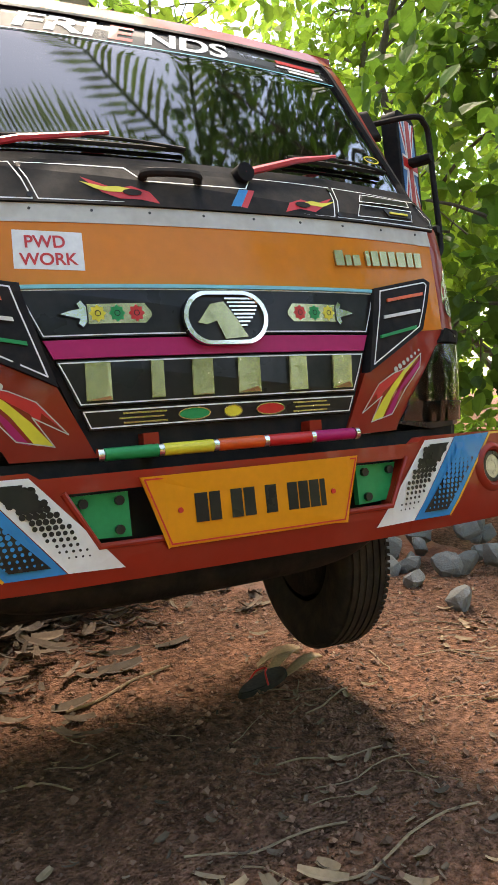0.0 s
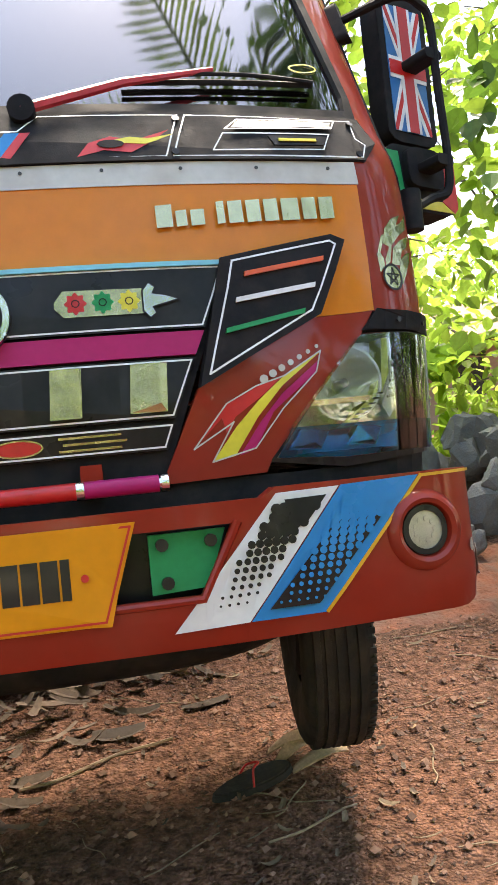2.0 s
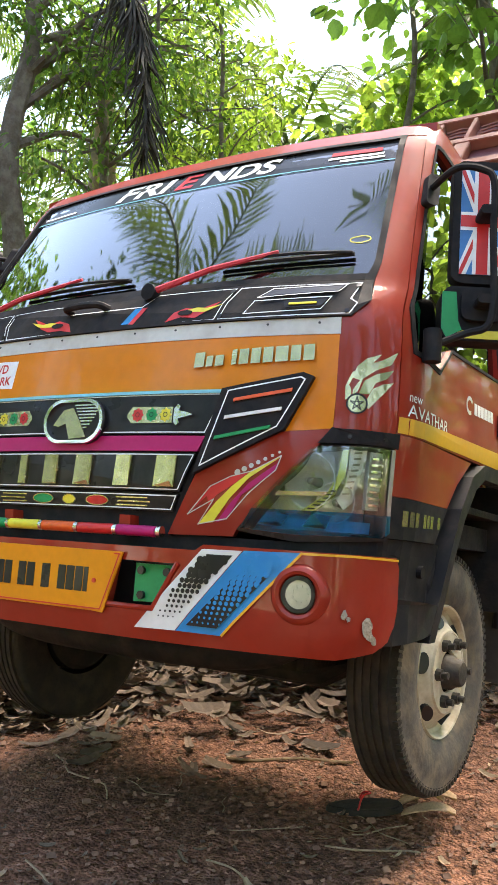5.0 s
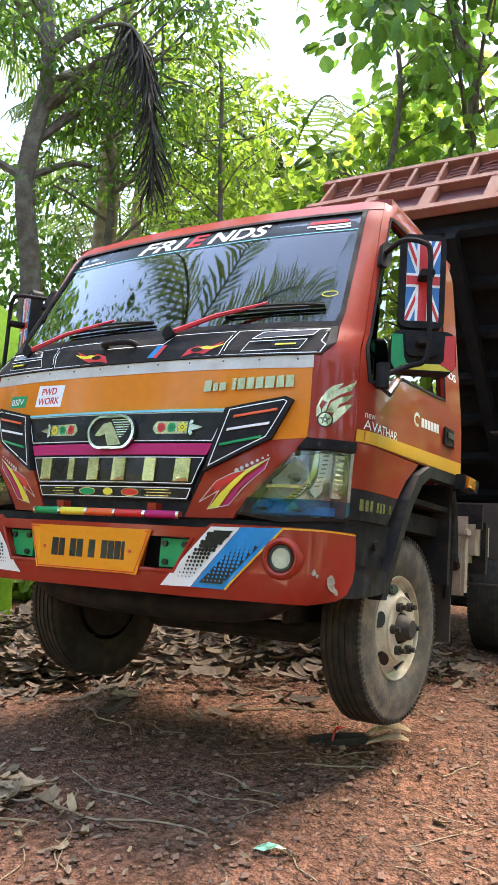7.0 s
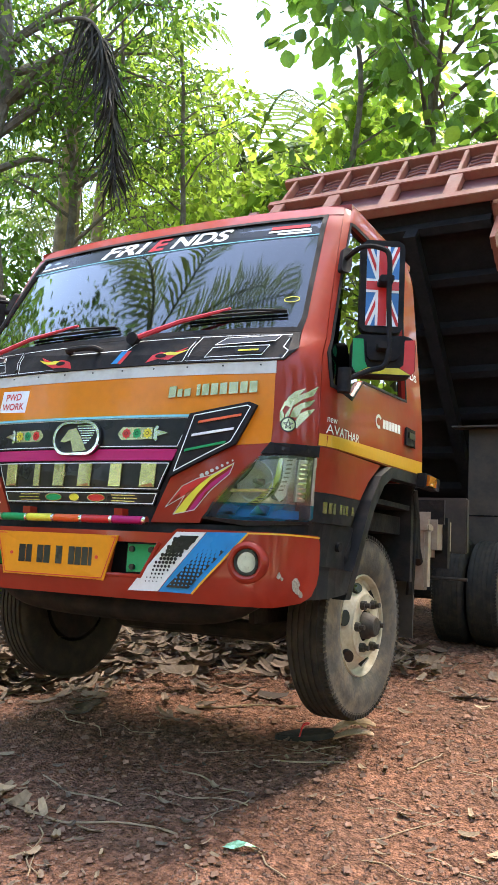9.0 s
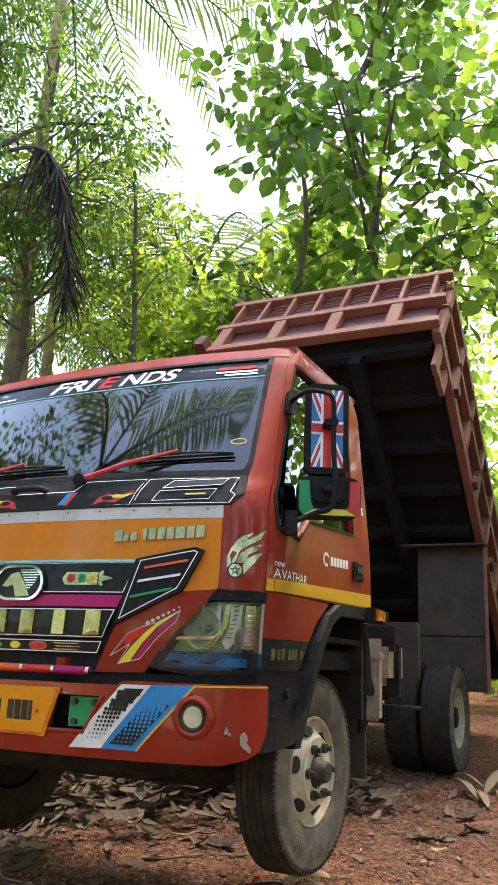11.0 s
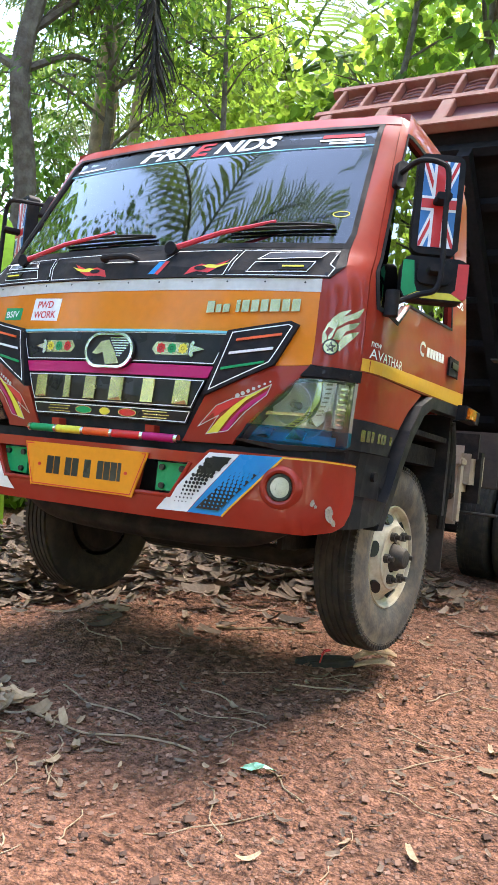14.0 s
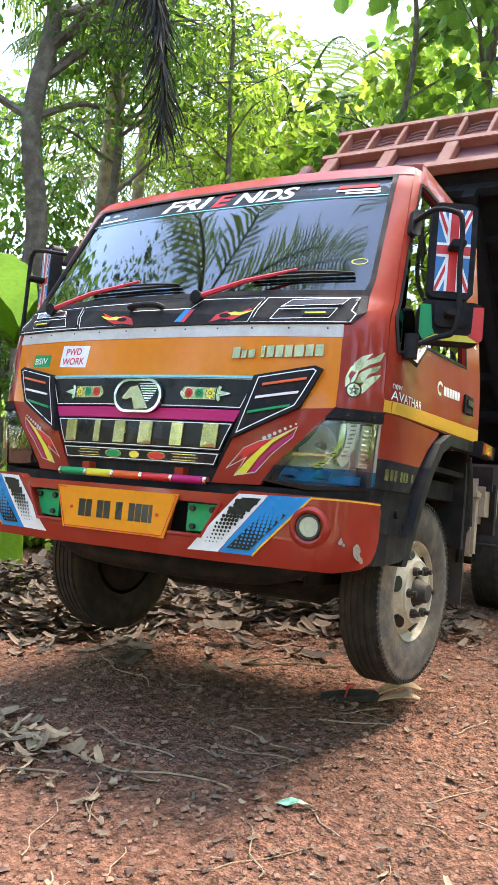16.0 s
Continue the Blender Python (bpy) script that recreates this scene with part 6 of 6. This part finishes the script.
for x, y, s in ((1.32, 9.9, 0.34), (1.15, 10.4, 0.30), (1.95, 9.1, 0.20), (2.15, 8.75, 0.27), (2.35, 8.2, 0.22), (1.05, 11.0, 0.4), (2.15, 5.75, 0.13), (2.3, 6.3, 0.12), (2.2, 9.6, 0.26), (1.75, 10.3, 0.24)):
    o = tagged(new("rock", stones[int(s * 100) % 7]), "broken grey granite block beside the palm", "rock", "granite rubble heap")
    o.matrix_world = Matrix.Translation((x, y, height(x, y) + s * 0.35)) @ pose(0, 0, 0, *[rng.uniform(0, 360) for _ in range(3)]) @ Matrix.Diagonal((s, s * 0.85, s * 0.8, 1))


def grit():
    """Crumbs of laterite and small stones on the ground."""
    rng = np.random.default_rng(12)
    vs, fs = [], []
    for k in range(36000):
        x, y = rng.uniform(-2.6, 3.6), rng.uniform(2.6, 8.6)
        s = (0.003 + 0.012 * rng.uniform() ** 4) if k % 6 else (0.007 + 0.018 * rng.uniform() ** 4)
        z = height(x, y) + s * 0.3
        b = len(vs)
        for dx, dy, dz in ((1, 0, 0.2), (0, 0.9, 0.1), (-1, 0, 0.2), (0, -0.9, 0.1), (0.4, 0.4, 0.8), (-0.4, -0.3, 0.7)):
            vs.append((x + s * dx * rng.uniform(0.6, 1.2), y + s * dy * rng.uniform(0.6, 1.2), z + s * dz * rng.uniform(0.6, 1.1)))
        fs += [(b, b + 1, b + 4), (b + 1, b + 2, b + 5, b + 4), (b + 2, b + 3, b + 5), (b + 3, b, b + 4, b + 5)]
    return vs, fs


GRIT = mat("laterite_crumbs", (0.205, 0.108, 0.072), 0.95, 0, 0.3, 8, each=0.6)
v, f = grit()
tagged(obj("grit", v, f, GRIT), "scattered laterite crumbs and small stones", "gravel", kind="stuff")


# ---------------------------------------------------------------- dry litter
def blades(rng, spots, count, size, lift):
    """Dry curled leaf and husk pieces."""
    vs, fs = [], []
    for k in range(count):
        cx_, cy, rx, ry, hz = spots[rng.integers(0, len(spots))]
        x, y = cx_ + rng.normal() * rx * 0.5, cy + rng.normal() * ry * 0.5
        a, ln = rng.uniform(0, 2 * math.pi), size * rng.uniform(0.4, 1.4)
        w, curl, tilt = ln * rng.uniform(0.07, 0.22), rng.uniform(0.05, 0.5) * ln * 0.4, rng.uniform(-0.4, 0.4)
        z = height(x, y) + 0.012 + rng.uniform() * hz * max(0, 1 - ((x - cx_) / rx) ** 2) * max(0, 1 - ((y - cy) / ry) ** 2)
        d, sd = Vector((math.cos(a), math.sin(a), tilt * lift)), Vector((-math.sin(a), math.cos(a), rng.uniform(-0.5, 0.5)))
        b = len(vs)
        for i in range(5):
            t = i / 4 - 0.5
            ww = w * (1 - 1.6 * t * t)
            p = Vector((x, y, z)) + d * ln * t + Vector((0, 0, curl * 4 * t * t))
            vs += [tuple(p - sd * ww), tuple(p + Vector((0, 0, -ww * 0.4))), tuple(p + sd * ww)]
        for i in range(4):
            for j in range(2):
                fs.append((b + i * 3 + j, b + i * 3 + j + 1, b + i * 3 + j + 4, b + i * 3 + j + 3))
    return vs, fs


rng = np.random.default_rng(33)
v, f = blades(rng, [(-1.2, 6.4, 1.4, 0.9, 0.30), (-0.3, 7.1, 1.3, 0.8, 0.25), (-2.2, 6.0, 0.9, 0.8, 0.35), (-1.7, 5.6, 0.6, 0.4, 0.2)], 3000, 0.16, 0.6)
tagged(obj("dry_leaf_heap", v, f, HUSKDARK), "heap of dry banana leaves and husks behind the front axle", "leaf litter", kind="stuff")
v, f = blades(rng, [(-0.35, 3.80, 0.5, 0.4, 0.07), (-0.75, 3.95, 0.6, 0.4, 0.10), (-2.2, 5.4, 0.7, 0.6, 0.15)], 260, 0.11, 0.5)
tagged(obj("husk_litter", v, f, HUSK), "pale dry leaf scraps on the soil", "leaf litter", kind="stuff")
v, f = blades(rng, [(0.5, 5.0, 2.6, 2.4, 0.0), (1.6, 5.6, 1.6, 1.8, 0.0), (0.4, 3.8, 1.8, 0.9, 0.0), (1.4, 8.0, 1.2, 1.2, 0.02)], 800, 0.040, 0.2)
vp, fp = blades(rng, [(0.9, 4.2, 1.8, 1.2, 0.0), (1.6, 5.4, 1.2, 1.4, 0.0)], 110, 0.07, 0.2)
tagged(obj("pale_leaf_scraps", vp, fp, HUSK), "pale dry leaf scraps strewn over the soil", "leaf litter", kind="stuff")
tagged(obj("leaf_scraps", v, f, HUSKDARK), "small dry leaf scraps strewn over the soil", "leaf litter", kind="stuff")


def twig(x, y, ln, a, r=0.005):
    t = tagged(new("twig"), "dry twig lying on the soil", "twig", "twigs on the soil")
    pts = []
    for i in range(6):
        s = i / 5 - 0.5
        px, py = x + math.cos(a) * ln * s + 0.03 * ln * math.sin(i * 2.1), y + math.sin(a) * ln * s + 0.04 * ln * math.cos(i * 1.7)
        pts.append((px, py, height(px, py) + r * 1.6))
    part("stick", tube(bmesh.new(), smooth_line(pts, 2), r, 5), HUSK, t)


for x, y, ln, a, r in ((0.30, 4.02, 0.75, 0.15, 0.007), (0.05, 4.25, 0.5, -0.1, 0.006), (-0.2, 3.75, 0.6, 0.3, 0.008), (0.75, 5.0, 0.35, 0.5, 0.006), (1.35, 4.55, 0.4, 1.0, 0.004), (0.95, 3.7, 0.45, 0.9, 0.004), (1.6, 5.1, 0.5, 2.6, 0.005), (0.5, 4.6, 0.4, 2.9, 0.006), (1.9, 5.4, 0.6, 2.2, 0.006), (0.1, 5.6, 0.6, 0.4, 0.010), (2.0, 4.6, 0.5, 1.8, 0.004), (-0.6, 5.0, 0.6, -0.4, 0.006), (1.75, 6.7, 0.5, 0.3, 0.006)):
    twig(x, y, ln, a, r * 0.65)
for k in range(46):
    twig(rng.uniform(-0.4, 2.3), rng.uniform(3.1, 6.2), rng.uniform(0.12, 0.42), rng.uniform(0, math.pi), rng.uniform(0.0016, 0.0034))

# pale split husks beside the rear wheel
def husk_blade(x, y, ln, a, w, rise):
    vs, fs = [], []
    for i in range(8):
        s = i / 7
        ww = w * math.sin(math.pi * (0.1 + 0.85 * s)) ** 0.7
        px, py = x + math.cos(a) * ln * s, y + math.sin(a) * ln * s
        z = height(px, py) + 0.03 + rise * math.sin(math.pi * s * 0.8)
        sd = Vector((-math.sin(a), math.cos(a), 0.3))
        for g in (-1, -0.3, 0.3, 1):
            vs.append(tuple(Vector((px, py, z - 0.4 * w * (1 - g * g))) + sd * g * ww))
        for g in (1, 0.3, -0.3, -1):
            vs.append(tuple(Vector((px, py, z - 0.4 * w * (1 - g * g) - 0.006)) + sd * g * ww))
    for i in range(7):
        for j in range(8):
            fs.append((i * 8 + j, i * 8 + (j + 1) % 8, (i + 1) * 8 + (j + 1) % 8, (i + 1) * 8 + j))
    return tagged(obj("dry_frond_base", vs, fs, HUSK, smooth=True), "pale dry split frond base on the bank", "husk", "dry frond bases")


for q in ((1.22, 7.55, 0.36, 2.2, 0.035, 0.06), (1.32, 7.35, 0.34, 1.9, 0.03, 0.03), (1.24, 7.75, 0.40, 1.3, 0.035, 0.10), (1.40, 7.45, 0.30, 1.8, 0.03, 0.03), (1.36, 7.95, 0.28, 0.8, 0.03, 0.08), (1.18, 7.95, 0.26, 2.6, 0.025, 0.05), (1.30, 8.15, 0.30, 1.6, 0.03, 0.08)):
    husk_blade(*q)

# under the front wheel: a broken husk and a dark worn sandal
PALEHUSK = mat("pale_husk", (0.50, 0.33, 0.20), 0.85, 0, 0.3, 14, bump=0.3, bump_scale=40)
for q in ((0.70, 5.37, 0.22, 0.35, 0.030, 0.06), (0.74, 5.30, 0.20, 0.15, 0.024, 0.04), (0.68, 5.46, 0.20, -0.3, 0.026, 0.06)):
    husk_blade(*q).data.materials[0] = PALEHUSK
sandal = bmesh.new()
r_ = bmesh.ops.create_cone(sandal, cap_ends=True, segments=24, radius1=1, radius2=0.96, depth=1)
for v_ in sandal.verts:
    c = v_.co
    v_.co = Vector((c.x * 0.15, c.y * (0.055 + 0.012 * c.x), c.z * 0.03))
sd_ = tagged(part("sandal", sandal, RUBBER, None, bevel=0.006), "worn black sandal on the soil below the wheel", "sandal")
sd_.matrix_world = Matrix.Translation((0.60, 5.27, height(0.60, 5.27) + 0.025)) @ pose(0, 0, 0, 4, -6, 20)
part("strap", tube(bmesh.new(), smooth_line([(-0.02, -0.05, 0.01), (0.0, -0.02, 0.05), (0.03, 0.0, 0.055), (0.0, 0.03, 0.045), (-0.02, 0.05, 0.01)]), 0.004), BRIGHTRED, sd_, "red strap")

# a scrap of printed foil
vs = [(0.04 * i, 0.016 * j + 0.01 * i, 0.012 * math.sin(i * 1.7 + j)) for i in range(-1, 3) for j in range(-1, 2)]
wr = tagged(obj("wrapper", vs, [(i * 3 + j, i * 3 + j + 1, i * 3 + j + 4, i * 3 + j + 3) for i in range(3) for j in range(2)], mat("foil_green", (0.25, 0.5, 0.32), 0.25, 0.3, 0.4, 30)), "small crumpled green and white wrapper", "litter")
wr.location = (0.88, 4.08, height(0.88, 4.08) + 0.02)


# ---------------------------------------------------------------- houses beyond the trees
WALLPINK = mat("pink_wall", (0.45, 0.27, 0.22), 0.85, 0, 0.15, 1.5, bump=0.1)
TILE = mat("roof_tile", (0.25, 0.13, 0.09), 0.85, 0, 0.25, 3, bump=0.3, bump_scale=12)
TIN = mat("grey_tin", (0.28, 0.28, 0.27), 0.5, 0.3, 0.15, 2)
TIMBER = mat("brown_timber", (0.16, 0.09, 0.06), 0.8, 0, 0.25, 4)


def hut(x, y, w, d, h, turn, wall, roof_m, label):
    t = tagged(new("house"), label, "house")
    t.matrix_world = Matrix.Translation((x, y, height(x, y) - 0.05)) @ pose(0, 0, 0, 0, 0, turn)
    part("wall", box(bmesh.new(), -w / 2, w / 2, 0, d, 0, h), wall, t)
    bm = bmesh.new()
    o = 0.5
    pts = [(-w / 2 - o, -o - 0.6, h - 0.15), (w / 2 + o, -o - 0.6, h - 0.15), (w / 2 + o, d / 2, h + 1.1), (-w / 2 - o, d / 2, h + 1.1), (-w / 2 - o, d + o, h - 0.15), (w / 2 + o, d + o, h - 0.15)]
    vv = [bm.verts.new(p) for p in pts] + [bm.verts.new((p[0], p[1], p[2] - 0.08)) for p in pts]
    for a, b, c, e in ((0, 1, 2, 3), (3, 2, 5, 4)):
        bm.faces.new((vv[a], vv[b], vv[c], vv[e]))
        bm.faces.new((vv[a + 6], vv[e + 6], vv[c + 6], vv[b + 6]))
    for a, b in ((0, 1), (1, 2), (2, 5), (5, 4), (4, 3), (3, 0)):
        bm.faces.new((vv[a], vv[b], vv[b + 6], vv[a + 6]))
    part("roof", bm, roof_m, t)
    for k in range(4):
        px = -w / 2 + k * w / 3
        part("post", box(bmesh.new(), px - 0.06, px + 0.06, -0.95, -0.83, 0, h - 0.1), TIMBER, t)
    for k in (-0.28, 0.25):
        wn_ = part("window", box(bmesh.new(), k * w - 0.4, k * w + 0.4, -0.03, 0.0, 0.9, 1.9), STEEL, t)
        part("frame", box(bmesh.new(), k * w - 0.03, k * w + 0.03, -0.05, -0.03, 0.9, 1.9), TIMBER, wn_)
    part("door", box(bmesh.new(), -0.4, 0.4, -0.035, 0.0, 0, 2.0), TIMBER, t)
    return t


hut(1.2, 18.0, 5.0, 3.5, 2.3, 8, TIMBER, TIN, "low timber house with a pale sheet roof behind the palm")
hut(7.5, 24.0, 7.0, 4.5, 2.6, -8, WALLPINK, TILE, "pink-walled house with a tiled roof among the trees")
